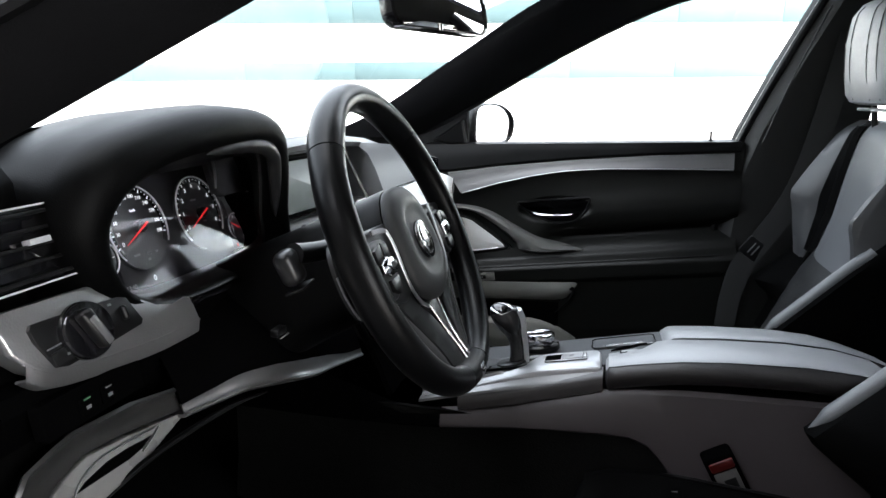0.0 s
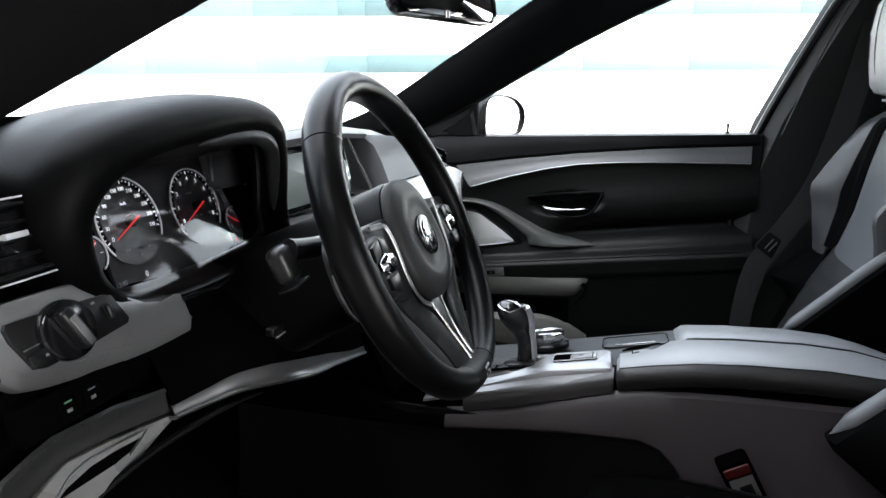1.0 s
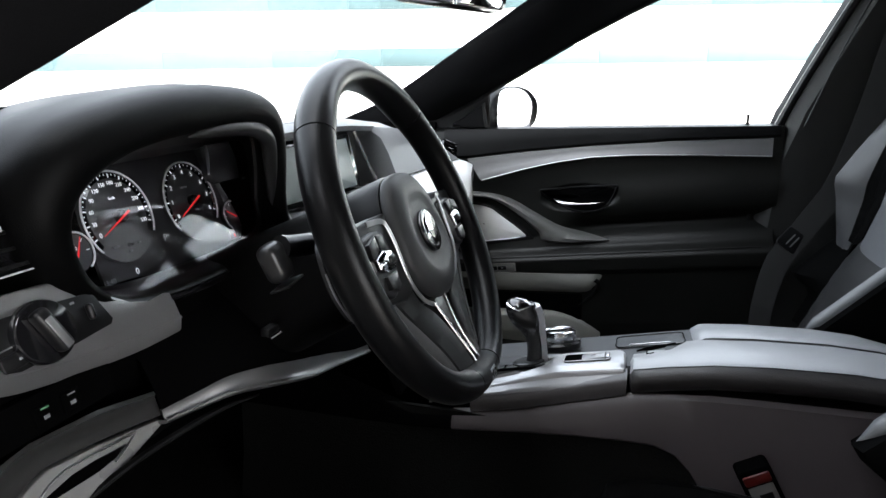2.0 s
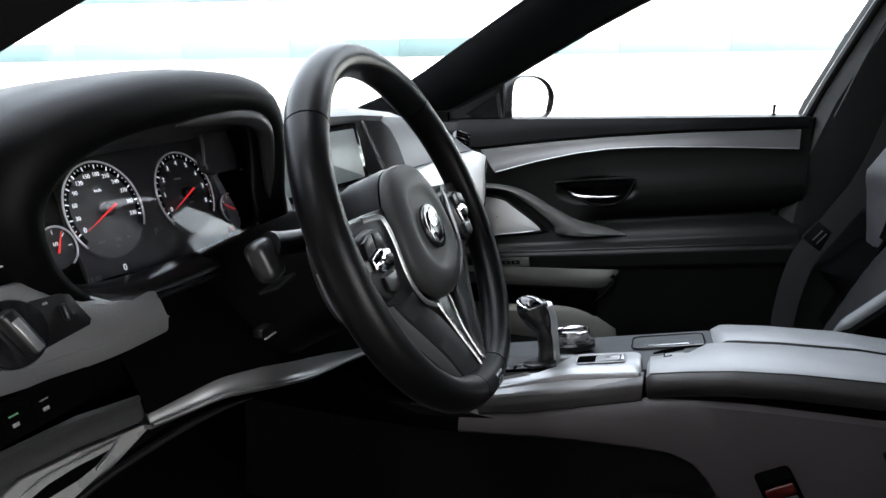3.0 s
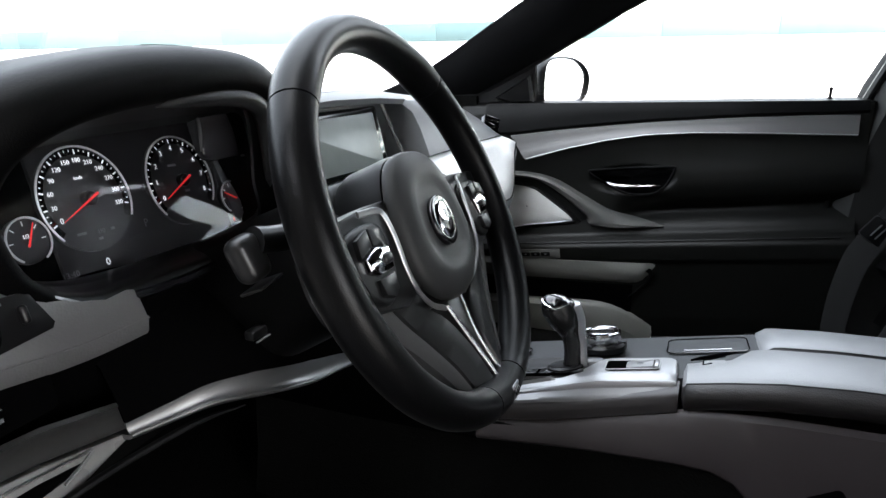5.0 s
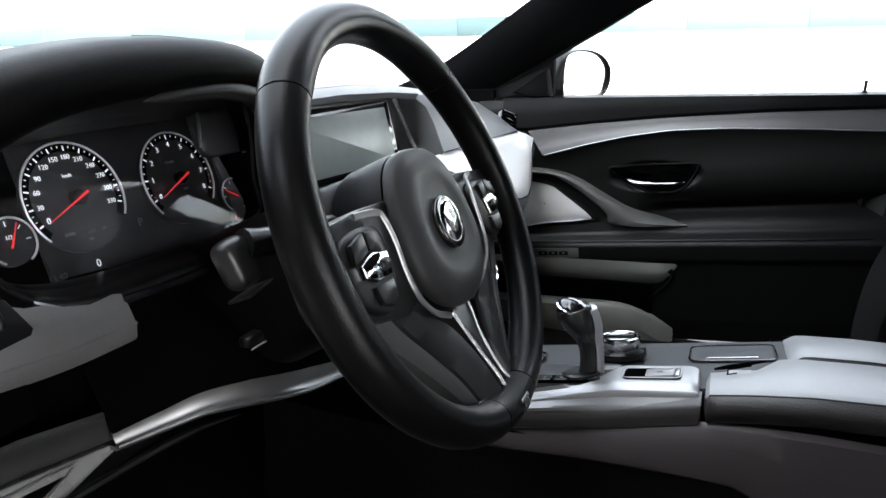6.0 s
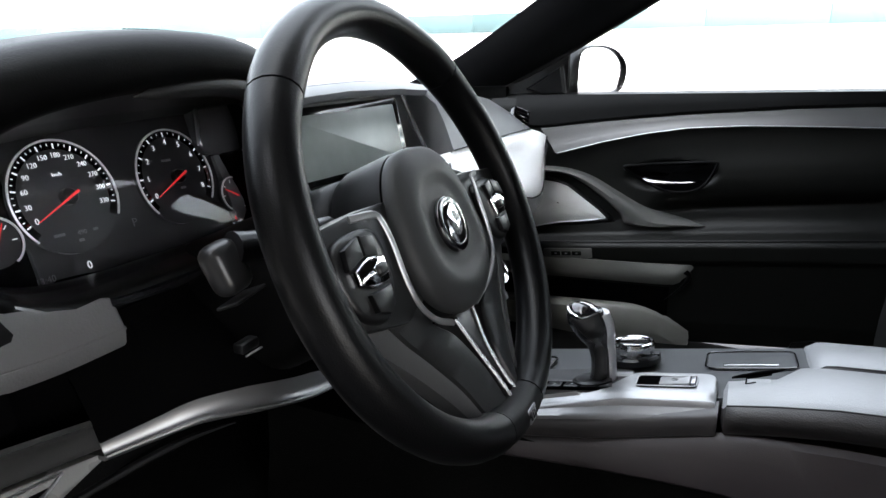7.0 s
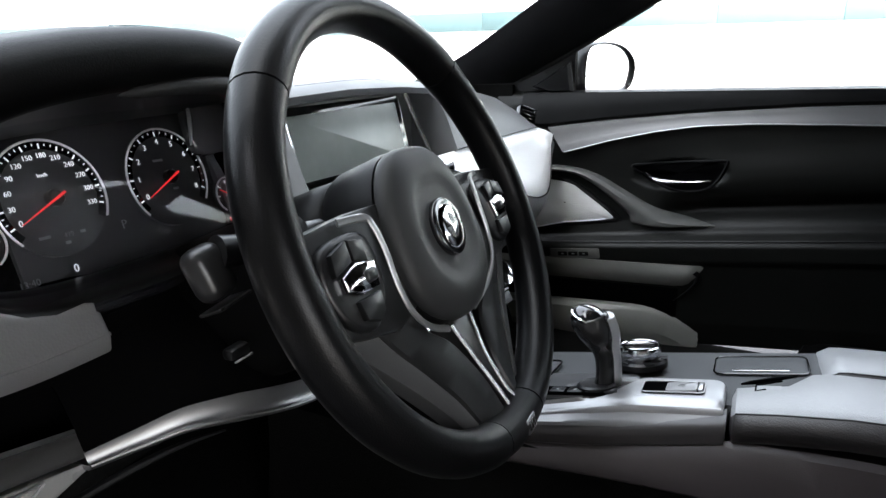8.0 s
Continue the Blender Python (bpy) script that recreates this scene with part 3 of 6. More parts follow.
    # strip below the instruments
    part("lower_bezel", tube(smooth([(-0.525, 0.220, 0.812), (-0.49, 0.218, 0.810), (-0.45, 0.218, 0.809), (-0.34, 0.219, 0.814)], 5), 0.004, 8), GLOSS, dash, "gloss black strip")


binnacle()


def left_trim():
    m = plane_m((-0.62, 0.222, 0.83), (1, 0, 0), (0, 0.3, 1))
    o = [(-0.112, 0.038), (-0.051, 0.037), (-0.005, 0.034), (0.012, 0.024), (0.030, 0.008), (0.050, -0.006), (0.070, -0.012), (0.091, -0.011), (0.0965, -0.013), (0.0985, -0.022), (0.0995, -0.0395), (0.042, -0.0385), (-0.009, -0.033), (-0.057, -0.026), (-0.084, -0.020), (-0.096, -0.011), (-0.108, 0.005)]
    part("trim_strip", slab(o[::-1], 0.02, m, 0.004, 3), ALU, dash, "brushed aluminium strip round the light switch")
    edge = smooth([(-0.099, -0.004, 0), (-0.093, -0.0105, 0), (-0.083, -0.0176, 0), (-0.057, -0.0240, 0), (-0.009, -0.0310, 0), (0.042, -0.0365, 0), (0.092, -0.0378, 0), (0.0985, -0.0370, 0)], 5)
    rows = []
    for p in edge:
        rows.append([m @ Vector((p.x, p.y + dy, dz)) for dy, dz in ((0.0, -0.006), (-0.0002, -0.0022), (-0.0012, -0.0006), (-0.0030, -0.0010), (-0.0134, -0.0062), (-0.0148, -0.0080), (-0.0146, -0.020))])
    part("trim_edge", sheet(rows, 0.002, m.to_3x3() @ Vector((0, 0, -1))), ALU, dash, "bevelled lower ridge of the strip")
    p = thing("light_switch", m @ Vector((-0.035, 0, 0)), "black headlight switch panel with a round rotary knob", "switch")
    up = m @ Matrix.Translation((0, 0, 0.0035))
    o = [(-0.089, 0.018), (-0.086, 0.022), (-0.04, 0.020), (0.008, 0.016), (0.012, 0.014), (0.022, -0.012), (0.019, -0.016), (-0.03, -0.020), (-0.068, -0.021), (-0.078, -0.018), (-0.088, 0.008)]
    part("panel", slab(o[::-1], 0.004, up, 0.0015), SATIN, p)
    k = m @ Matrix.Translation((-0.043, 0.0005, 0.0035))
    part("dial", lathe([(0.0255, 0), (0.0255, 0.005), (0.024, 0.0075), (0.014, 0.008), (0.001, 0.008)], k, 36), GLOSS, p, "round black dial")
    g = k @ Matrix.Rotation(radians(-70), 4, "Z")
    part("grip", box((0, 0, 0), (0.038, 0.013, 0.012), 0.004, g @ Matrix.Translation((0, 0, 0.012)), 3), SATIN, p, "black grip bar")
    part("pointer", box((0, 0, 0), (0.028, 0.0065, 0.002), 0.0008, g @ Matrix.Translation((0.003, 0.0, 0.0178))), ALU, p, "silver inlay")
    part("thumbwheel", box((0, 0, 0), (0.006, 0.014, 0.006), 0.0025, up @ Matrix.Translation((0.002, 0.001, 0.002)), 3), SATIN, p, "dimmer wheel")
    part("button", slab(rrect(0.026, 0.012, 0.002), 0.003, up @ Matrix.Translation((-0.068, -0.011, 0.0025)) @ Matrix.Rotation(radians(6), 4, "Z"), 0.001), SATIN, p)
    part("bright_edge", box((0, 0, 0), (0.024, 0.0012, 0.001), 0.0003, up @ Matrix.Translation((-0.070, -0.001, 0.001)) @ Matrix.Rotation(radians(4), 4, "Z")), SILVER, p)
    for x, y in ((-0.066, -0.011), (-0.012, 0.013)):
        part("mark", box((0, 0, 0), (0.004, 0.002, 0.0006), 0.0002, up @ Matrix.Translation((x, y, 0.003))), DIMWHITE, p)
    # row of small buttons below the strip
    b = thing("button_panel", m @ Vector((-0.05, -0.06, 0)), "black panel with two small driver-assistance buttons", "button")
    lowm = plane_m((-0.665, 0.214, 0.772), (1, 0, 0), (0, 0.12, 1))
    part("panel", slab(rrect(0.11, 0.032, 0.004), 0.012, lowm, 0.002), MATT, b)
    for x, material in ((-0.012, AMBER), (0.012, DIMWHITE)):
        q = part("button", slab(rrect(0.018, 0.016, 0.002), 0.004, lowm @ Matrix.Translation((x, -0.002, 0.002)), 0.001), MATT, b)
        part("lamp", box((0, 0, 0), (0.007, 0.0012, 0.0006), 0.0002, lowm @ Matrix.Translation((x, 0.0035, 0.0022))), material, q)
        part("mark", box((0, 0, 0), (0.005, 0.003, 0.0005), 0.0002, lowm @ Matrix.Translation((x, -0.004, 0.0022))), DIMWHITE, q)


left_trim()


def knee():
    m = plane_m((-0.57, 0.225, 0.69), (1, 0, 0), (0, 0.25, 1))
    # upper strip
    rows = []
    for x0, v0, x1, v1 in ((0.0307, 0.0046, 0.0716, 0.0159), (0.010, 0.0085, 0.045, 0.0182), (-0.0110, 0.0124, 0.0150, 0.0212), (-0.0515, 0.0200, -0.0473, 0.0295), (-0.080, 0.0237, -0.0800, 0.0324), (-0.1014, 0.0265, -0.1099, 0.0350), (-0.1144, 0.0239, -0.1287, 0.0325), (-0.1405, 0.0146, -0.1587, 0.0260), (-0.168, -0.014, -0.188, -0.002)):
        e = 0.1 + 0.9 * max(0.0, min(1.0, (0.035 - x0) / 0.08))
        col = [(x0, v0 - 0.001, -0.008), (x0, v0, -0.001), (x0, v0 + 0.001, 0.0)] + [(x0 + (x1 - x0) * f, v0 + (v1 - v0) * f, 0.0006 * f) for f in (0.3, 0.65, 1.0)]
        col += [(x1 - 0.3 * dv, v1 + dv, z) for dv, z in ((0.005 * e, 0.0022 * e), (0.010 * e, 0.0056 * e), (0.014 * e, 0.0100 * e), (0.017 * e, 0.0155 * e))]
        rows.append([m @ Vector(q) for q in col])
    part("knee_strip", sheet(rows, 0.004, m.to_3x3() @ Vector((0, 0, -1))), ROLL, dash, "dark grey plastic roll above the knee panel", sharp=80)
    o = [(0.0385, 0.0028), (0.0290, 0.0016), (-0.0515, 0.0172), (-0.1014, 0.0237), (-0.1144, 0.0209), (-0.1405, 0.0116), (-0.165, -0.016), (-0.150, -0.026), (-0.0999, -0.0215), (-0.0459, -0.0178), (-0.0058, -0.0074)]
    part("knee_panel", slab(o, 0.02, m, 0.0025, 3), KNEE, dash, "dark grey plastic knee panel")
    o = [(-0.0265, 0.0030), (-0.0423, -0.0022), (-0.0609, -0.0035), (-0.1207, 0.0002), (-0.1106, 0.0045), (-0.0838, 0.0082), (-0.060, 0.0072)]
    part("knee_slot", slab(o, 0.002, m @ Matrix.Translation((0, 0, 0.0012)), 0.0004), MATT, dash, "black recessed slot")
    part("slot_edge", tube(smooth([m @ Vector((x, y, 0.0014)) for x, y in ((-0.1250, -0.001), (-0.1193, 0.0044), (-0.1069, 0.0116), (-0.0930, 0.0148), (-0.0805, 0.0152), (-0.0500, 0.0120), (-0.0145, 0.0076))], 4), 0.0009, 6), SILVER, dash, "thin bright edge round the slot")
    part("slot_edge", tube([m @ Vector((x, y, 0.0014)) for x, y in ((-0.0145, 0.0074), (-0.028, 0.0006), (-0.0436, -0.0050))], 0.0011, 6), SILVER, dash, "thin bright edge round the slot")
    # rounded lower ledge beneath the column
    line = smooth([(-0.556, 0.214, 0.697), (-0.52, 0.197, 0.698), (-0.488, 0.180, 0.699), (-0.447, 0.160, 0.691), (-0.41, 0.150, 0.681), (-0.37, 0.150, 0.668), (-0.31, 0.158, 0.650), (-0.24, 0.170, 0.626), (-0.15, 0.180, 0.598)], 6)
    lipped, back = [], []
    for k, p in enumerate(line):
        f = (1.15 - 0.6 * max(0.0, min(1.0, (k - 30) / 14))) * (0.5 + 0.5 * min(1.0, k / 18))
        curve = [(0.008 * f * math.sin(w), 0.017 * f * (1 - math.cos(w))) for w in (math.pi / 2 * q / 12 for q in range(13))]
        lipped.append([p + Vector((0, dy, dz)) for dy, dz in curve[::-1] + [(-0.0008, -0.0012), (-0.0004, -0.003), (0.004, -0.006), (0.06, -0.010)]])
        back.append([p + Vector((0, dy, dz)) for dy, dz in ((0.008 * f, 0.017 * f), (0.011, 0.032), (0.022, 0.058), (0.05, 0.085), (0.10, 0.12))])
    part("lower_ledge", sheet(lipped, 0.004, (0, 1, -0.2)), LEDGEGLINT, dash, "flared lower ledge, its highlight put into a metal colour")
    rail = smooth([(-0.70, 0.235, 0.655), (-0.621, 0.218, 0.676), (-0.558, 0.205, 0.682), (-0.502, 0.19, 0.684), (-0.46, 0.175, 0.680)], 5)
    part("lower_edge", tube(rail, [0.004] * 14 + [0.004 - 0.0005 * k for k in range(7)], 8, flat=0.8), PLASTIC, dash, "dark grey panel edge")
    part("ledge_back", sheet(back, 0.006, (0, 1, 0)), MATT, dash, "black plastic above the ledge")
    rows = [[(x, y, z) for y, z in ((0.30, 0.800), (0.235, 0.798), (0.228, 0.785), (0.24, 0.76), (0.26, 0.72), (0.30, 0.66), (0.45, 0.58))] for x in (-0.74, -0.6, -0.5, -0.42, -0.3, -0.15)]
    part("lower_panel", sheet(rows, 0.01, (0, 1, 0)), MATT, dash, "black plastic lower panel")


knee()


# ---- instruments ----
CM = plane_m((-0.43, 0.317, 0.877), (1, 0.079, -0.05), (0, 0.27, 1))


def dial(cluster, cx, cy, r, a0, a1, marks, label, red=None):
    m = CM @ Matrix.Translation((cx, cy, 0.004))
    g = part("gauge", lathe([(r * 1.02, -0.004), (r * 1.02, 0.0), (r * 0.5, 0.0003), (0.0005, 0.0003)], m, 48), FACE, cluster, label)
    def at(a, q, h=0.001):
        return m @ Vector((q * math.cos(radians(a)), q * math.sin(radians(a)), h))
    ring = [at(a0 + 16 + (a1 - a0 - 30) * k / 60, r * 1.03, 0.002) for k in range(61)]
    part("bezel_ring", tube(ring, 0.0010, 8, up=(0, 1, 0)), DIALRING, g, "silver ring")
    n = len(marks)
    sub = 3
    bm = bmesh.new()
    for k in range((n - 1) * sub + 1):
        a = a0 + (a1 - a0) * k / ((n - 1) * sub)
        long = k % sub == 0
        q = r * (0.88 if long else 0.93)
        w = 0.00065 if long else 0.0004
        t = Vector((-math.sin(radians(a)), math.cos(radians(a)), 0)) * w
        d = Vector((math.cos(radians(a)), math.sin(radians(a)), 0))
        vs = [bm.verts.new(m @ (d * e + s + Vector((0, 0, 0.0012)))) for e, s in ((q, t), (r * 0.97, t), (r * 0.97, -t), (q, -t))]
        bm.faces.new(vs)
    part("scale_marks", bm, WHITE, g, "white scale marks", kind="stuff")
    if red:
        bm = loft([[at(red + (a1 - red) * k / 12, r * q, 0.0012) for k in range(13)] for q in (0.90, 0.97)], closed=False, caps=False)
        part("red_zone", bm, REDPL, g, "red zone")
    bm = loft([[at(a1 + 6 + (-22) * k / 12, r * q, 0.0011) for k in range(13)] for q in (0.86, 1.0)], closed=False, caps=False)
    part("dark_zone", bm, SATIN, g)
    bm = loft([[at(a0 + 14 + (a1 - a0 - 26) * k / 60, r * q, h) for k in range(61)] for q, h in ((0.865, 0.0005), (0.87, 0.0009), (1.01, 0.0009))], closed=False, caps=False)
    part("scale_band", bm, GLOSS, g, "gloss black scale band")
    for k, s in enumerate(marks):
        a = a0 + (a1 - a0) * k / (n - 1)
        text("numeral", s, r * (0.13 if len(s) > 1 else 0.16), m @ Matrix.Translation((r * 0.74 * math.cos(radians(a)), r * 0.76 * math.sin(radians(a)), 0.001)), WHITE, g)
    tip, tail = at(a0, r * 0.84, 0.009), at(a0 + 180, r * 0.16, 0.009)
    part("needle", tube([tail, at(a0, 0.001, 0.009), tip], [0.0014, 0.0012, 0.0004], 6, up=(0, 1, 0)), RED, g, "red needle")
    part("hub", lathe([(0.0072, 0.001), (0.0072, 0.0068), (0.0058, 0.0083), (0.0005, 0.0085)], m, 24), SATIN, g, "black hub")
    return g


def cluster():
    c = thing("instrument_cluster", (-0.43, 0.30, 0.82), "instrument cluster with two round dials and red needles", "instruments")
    part("back_plate", slab(rrect(0.335, 0.22, 0.03, 6), 0.004, CM @ Matrix.Translation((0.0705, 0.01, -0.002)), 0.001), FACE, c, "dark grey back plate")
    part("rear_panel", slab(rrect(0.44, 0.22, 0.03, 6), 0.004, CM @ Matrix.Translation((0.015, 0.01, -0.008)), 0.001), MATT, c, "black rear panel")
    dial(c, -0.0555, 0.0, 0.0478, 205, -14, [str(k) for k in range(0, 331, 30)], "speedometer with white numerals")
    dial(c, 0.0700, 0.0, 0.0478, 205, -22, [str(k) for k in range(9)], "rev counter with white numerals", 8)
    for x, y, r, a, nm in ((-0.1246, -0.0245, 0.0195, 62, "small fuel gauge"), (0.1437, -0.031, 0.0195, 152, "small oil temperature gauge")):
        mm = CM @ Matrix.Translation((x, y, 0.005))
        g = part("gauge", lathe([(r, -0.004), (r, 0.0), (0.0005, 0.0003)], mm, 32), FACE, c, nm)
        part("bezel_ring", tube([mm @ Vector((r * math.cos(radians(q)), r * math.sin(radians(q)), 0.003)) for q in range(-60, 241, 8)], 0.0010, 6, up=(0, 1, 0)), DIALRING, g, "silver ring")
        for q in range(0, 181, 45):
            part("mark", box((0, 0, 0), (0.004, 0.0008, 0.0005), 0.0002, mm @ Matrix.Rotation(radians(q), 4, "Z") @ Matrix.Translation((r * 0.75, 0, 0.001))), WHITE, g)
        part("needle", tube([mm @ Vector((-0.3 * r * math.cos(radians(a)), -0.3 * r * math.sin(radians(a)), 0.004)), mm @ Vector((0.8 * r * math.cos(radians(a)), 0.8 * r * math.sin(radians(a)), 0.004))], [0.0010, 0.0004], 6, up=(0, 1, 0)), RED, g, "red needle")
    def word(s, x, y, size, material=DIMWHITE):
        text("reading", s, size, CM @ Matrix.Translation((x, y, 0.006)), material, c)
    word("km/h", -0.058, 0.020, 0.0045, WHITE)
    word("P", 0.002, -0.035, 0.012)
    word("0", -0.0567, -0.0606, 0.010, WHITE)
    word("13:40", -0.098, -0.0626, 0.008)
    word("490", -0.053, -0.0317, 0.006)
    for x, y, w in ((-0.074, -0.030, 0.010), (-0.040, -0.0315, 0.005), (0.062, 0.018, 0.012), (0.074, -0.012, 0.007), (-0.056, -0.038, 0.005)):
        part("symbol", box((0, 0, 0), (w, 0.0025, 0.0006), 0.0002, CM @ Matrix.Translation((x, y, 0.0062))), DIMWHITE, c)
    part("warning_lamp", box((0, 0, 0), (0.004, 0.004, 0.001), 0.0003, CM @ Matrix.Translation((0.1375, -0.0575, 0.006))), RED, c, "red warning lamp")
    mod = part("side_display", slab(rrect(0.078, 0.060, 0.016, 5), 0.012, CM @ Matrix.Translation((0.134, 0.044, 0.034)) @ Matrix.Rotation(radians(-18), 4, "Y"), 0.004, 3, crown=0.003), SMOKED, c, "gloss black information display")
    part("display_edge", tube([CM @ Vector(p) for p in smooth([(0.104, 0.073, 0.024), (0.0995, 0.062, 0.028), (0.096, 0.050, 0.029), (0.0935, 0.038, 0.028), (0.0925, 0.026, 0.025)], 4)], [0.0010 + 0.0011 * math.sin(math.pi * k / 16) for k in range(17)], 8, up=(0, 1, 0)), SILVER, mod, "bright edge")
    part("display_bar", box((0, 0, 0), (0.020, 0.0022, 0.001), 0.0004, CM @ Matrix.Translation((0.144, 0.0125, 0.044))), SILVER, mod, "small silver bar")
    text("gauge_mark", "1/2", 0.0048, CM @ Matrix.Translation((-0.125, -0.021, 0.006)), WHITE, c)
    # clear cover, leaning away from the driver
    p = part("cover", slab(rrect(0.34, 0.15, 0.045, 6), 0.0015, plane_m((-0.455, 0.268, 0.893), (math.cos(radians(4)), math.sin(radians(4)), 0), (0, 0.46, 1)), 0.0005), COVER, c, "clear cover")
    p.visible_shadow = False


cluster()


# ---- steering wheel ----
WHEEL = Vector((-0.3542, 0.0025, 0.8642))
TILT = radians(24.03)
WM = plane_m(WHEEL, (1, 0.0416, 0), (0, math.sin(TILT), math.cos(TILT))) @ Matrix.Rotation(radians(-2.5), 4, "Z")


EMBLEM = mat("emblem_enamel", (0.03, 0.033, 0.037), 0.2, var=0.05)
WEB = mat("spoke_leather", (0.006, 0.006, 0.0062), 0.40, spec=0.3, grain=0.25, grain_size=0.001)
LEG = mat("spoke_satin_metal", (0.66, 0.66, 0.675), 0.24, metal=1.0, var=0.04)


def steering_wheel():
    w = thing("steering_wheel", WHEEL, "three-spoke black leather steering wheel with silver spoke trim", "steering wheel")
    R, rr, rn, n0 = 0.1825, 0.0168, 0.0188, -0.021
    def arc(a0, a1, fat=1.0):
        n = max(4, int(abs(a1 - a0) / 3))
        rings = []
        for k in range(-1, n + 2):
            q = max(0, min(1, k / n))
            a = radians(a0 + (a1 - a0) * q)
            s = fat * (0.86 if k in (-1, n + 1) else 1.0)
            deg = (a0 + (a1 - a0) * q) % 360
            s *= 1 + 0.07 * math.exp(-((deg - 52) / 10) ** 2) + 0.07 * math.exp(-((deg - 133) / 10) ** 2)
            c = Vector((R * math.cos(a), R * math.sin(a), n0))
            o = Vector((math.cos(a), math.sin(a), 0))
            rings.append([c + o * (rr * s * math.cos(b)) + Vector((0, 0, rn * s * math.sin(b))) for b in (2 * math.pi * i / 18 for i in range(18))])
        bm = loft(rings)
        bm.transform(WM)
        return bm
    part("rim_top", arc(46, 140), RIM, w, "black leather upper rim")
    part("rim_side", arc(140.5, 256), RIM, w, "black leather rim")
    part("rim_side", arc(279.5, 405.5), RIM, w, "black leather rim")
    ins = part("rim_insert", arc(256.5, 279, 0.985), PLASTIC, w, "black insert at the foot of the rim")
    m = WM @ Matrix.Rotation(radians(-0.5), 4, "Z") @ Matrix.Translation((0, -R - 0.003, n0 + 0.0168)) @ Matrix.Rotation(radians(10), 4, "X")
    part("badge", slab(rrect(0.020, 0.013, 0.002), 0.003, m @ Matrix.Translation((0, 0, 0.001)), 0.0006), SILVER, ins, "small silver badge")
    for x in (-0.005, 0.0, 0.005):
        part("badge_bar", box((0, 0, 0), (0.0028, 0.008, 0.0008), 0.0002, m @ Matrix.Translation((x, 0, 0.0014))), GLOSS, ins)
    # centre pad
    o = smooth([(0, 0.066, 0), (0.034, 0.061, 0), (0.057, 0.040, 0), (0.069, 0.008, 0), (0.071, -0.026, 0), (0.060, -0.055, 0), (0.034, -0.075, 0), (0, -0.082, 0), (-0.034, -0.075, 0), (-0.060, -0.055, 0), (-0.071, -0.026, 0), (-0.069, 0.008, 0), (-0.057, 0.040, 0), (-0.034, 0.061, 0)], 4, True)
    mid = Vector((0, -0.0077, 0))
    def padded(steps):
        bm = loft([[mid + (p - mid) * f + Vector((0, 0, z)) for p in o] for f, z in steps])
        bm.transform(WM)
        return bm
    pad = part("airbag_pad", padded(((0.955, -0.0265), (0.985, -0.025), (0.995, -0.021), (0.975, -0.0165), (0.93, -0.0130), (0.86, -0.0105), (0.77, -0.0085), (0.67, -0.0072), (0.60, -0.0080), (0.53, -0.0094), (0.45, -0.0098), (0.01, -0.0095))), PAD, w, "dark grey soft centre pad")
    part("pad_housing", padded(((0.90, -0.092), (1.0, -0.070), (1.005, -0.034), (0.985, -0.0272), (0.9, -0.0272))), PLASTIC, w, "black housing behind the centre pad")
    em = WM @ Matrix.Translation((0, -0.0077, -0.0085))
    part("emblem_ring", lathe([(0.0245, -0.002), (0.0245, 0.002), (0.0238, 0.0030), (0.0225, 0.0034), (0.0186, 0.0034), (0.0182, 0.002)], em, 40), GLOSS, pad, "black ring")
    disc = part("emblem", lathe([(0.0184, -0.001), (0.0184, 0.0030), (0.0172, 0.0038), (0.010, 0.0046), (0.0005, 0.0050)], em, 40), CHROME, pad, "round chrome emblem")
    for q in (0, 180):
        sector = [[em @ Vector((r * math.cos(radians(q + a)), r * math.sin(radians(q + a)), h)) for a in range(4, 87, 9)] for r, h in ((0.0015, 0.0054), (0.006, 0.0052), (0.0105, 0.0050))]
        part("emblem_field", loft(sector, closed=False, caps=False), EMBLEM, disc, "dark quarter of the emblem")
    for x, y in ((-0.050, 0.012), (0.050, 0.012), (0.030, -0.056), (-0.030, -0.056)):
        hm = WM @ Matrix.Translation((x, y, -0.0118))
        for dx, ww in ((-0.0028, 0.0030), (0.0022, 0.0044)):
            part("horn_mark", box((0, 0, 0), (ww, 0.0026, 0.0008), 0.0002, hm @ Matrix.Translation((dx, 0, 0))), SATIN, pad)
    # spokes
    for s in (-1, 1):
        o = [(s * 0.05, 0.030), (s * 0.10, 0.031), (s * 0.168, 0.026), (s * 0.172, 0.0), (s * 0.166, -0.040), (s * 0.128, -0.052), (s * 0.09, -0.06), (s * 0.05, -0.05)]
        part("spoke", slab(o, 0.024, WM @ Matrix.Translation((0, 0, -0.024)), 0.004), WEB, w, "black side spoke")
        # button pod: a domed cluster with two upper keys, a chrome rocker and a lower key
        WP = WM @ Matrix.Translation((s * 0.0, -0.002, -0.002))
        pod = smooth([(s * 0.098, 0.016, 0), (s * 0.124, 0.020, 0), (s * 0.150, 0.014, 0), (s * 0.157, -0.008, 0), (s * 0.148, -0.034, 0), (s * 0.124, -0.046, 0), (s * 0.102, -0.032, 0), (s * 0.094, -0.008, 0)], 4, True)
        pd = part("button_pod", slab(pod, 0.016, WP @ Matrix.Translation((0, 0, -0.016)), 0.004, 3, crown=0.003), SATIN, w, "black button pod")
        for o in ([(s * 0.110, 0.013), (s * 0.126, 0.016), (s * 0.127, 0.002), (s * 0.113, -0.002)], [(s * 0.128, 0.016), (s * 0.147, 0.011), (s * 0.150, -0.003), (s * 0.129, 0.002)]):
            part("key_upper", slab(o, 0.004, WP @ Matrix.Translation((0, 0, -0.0106)), 0.0012), SATIN, pd, "dark key")
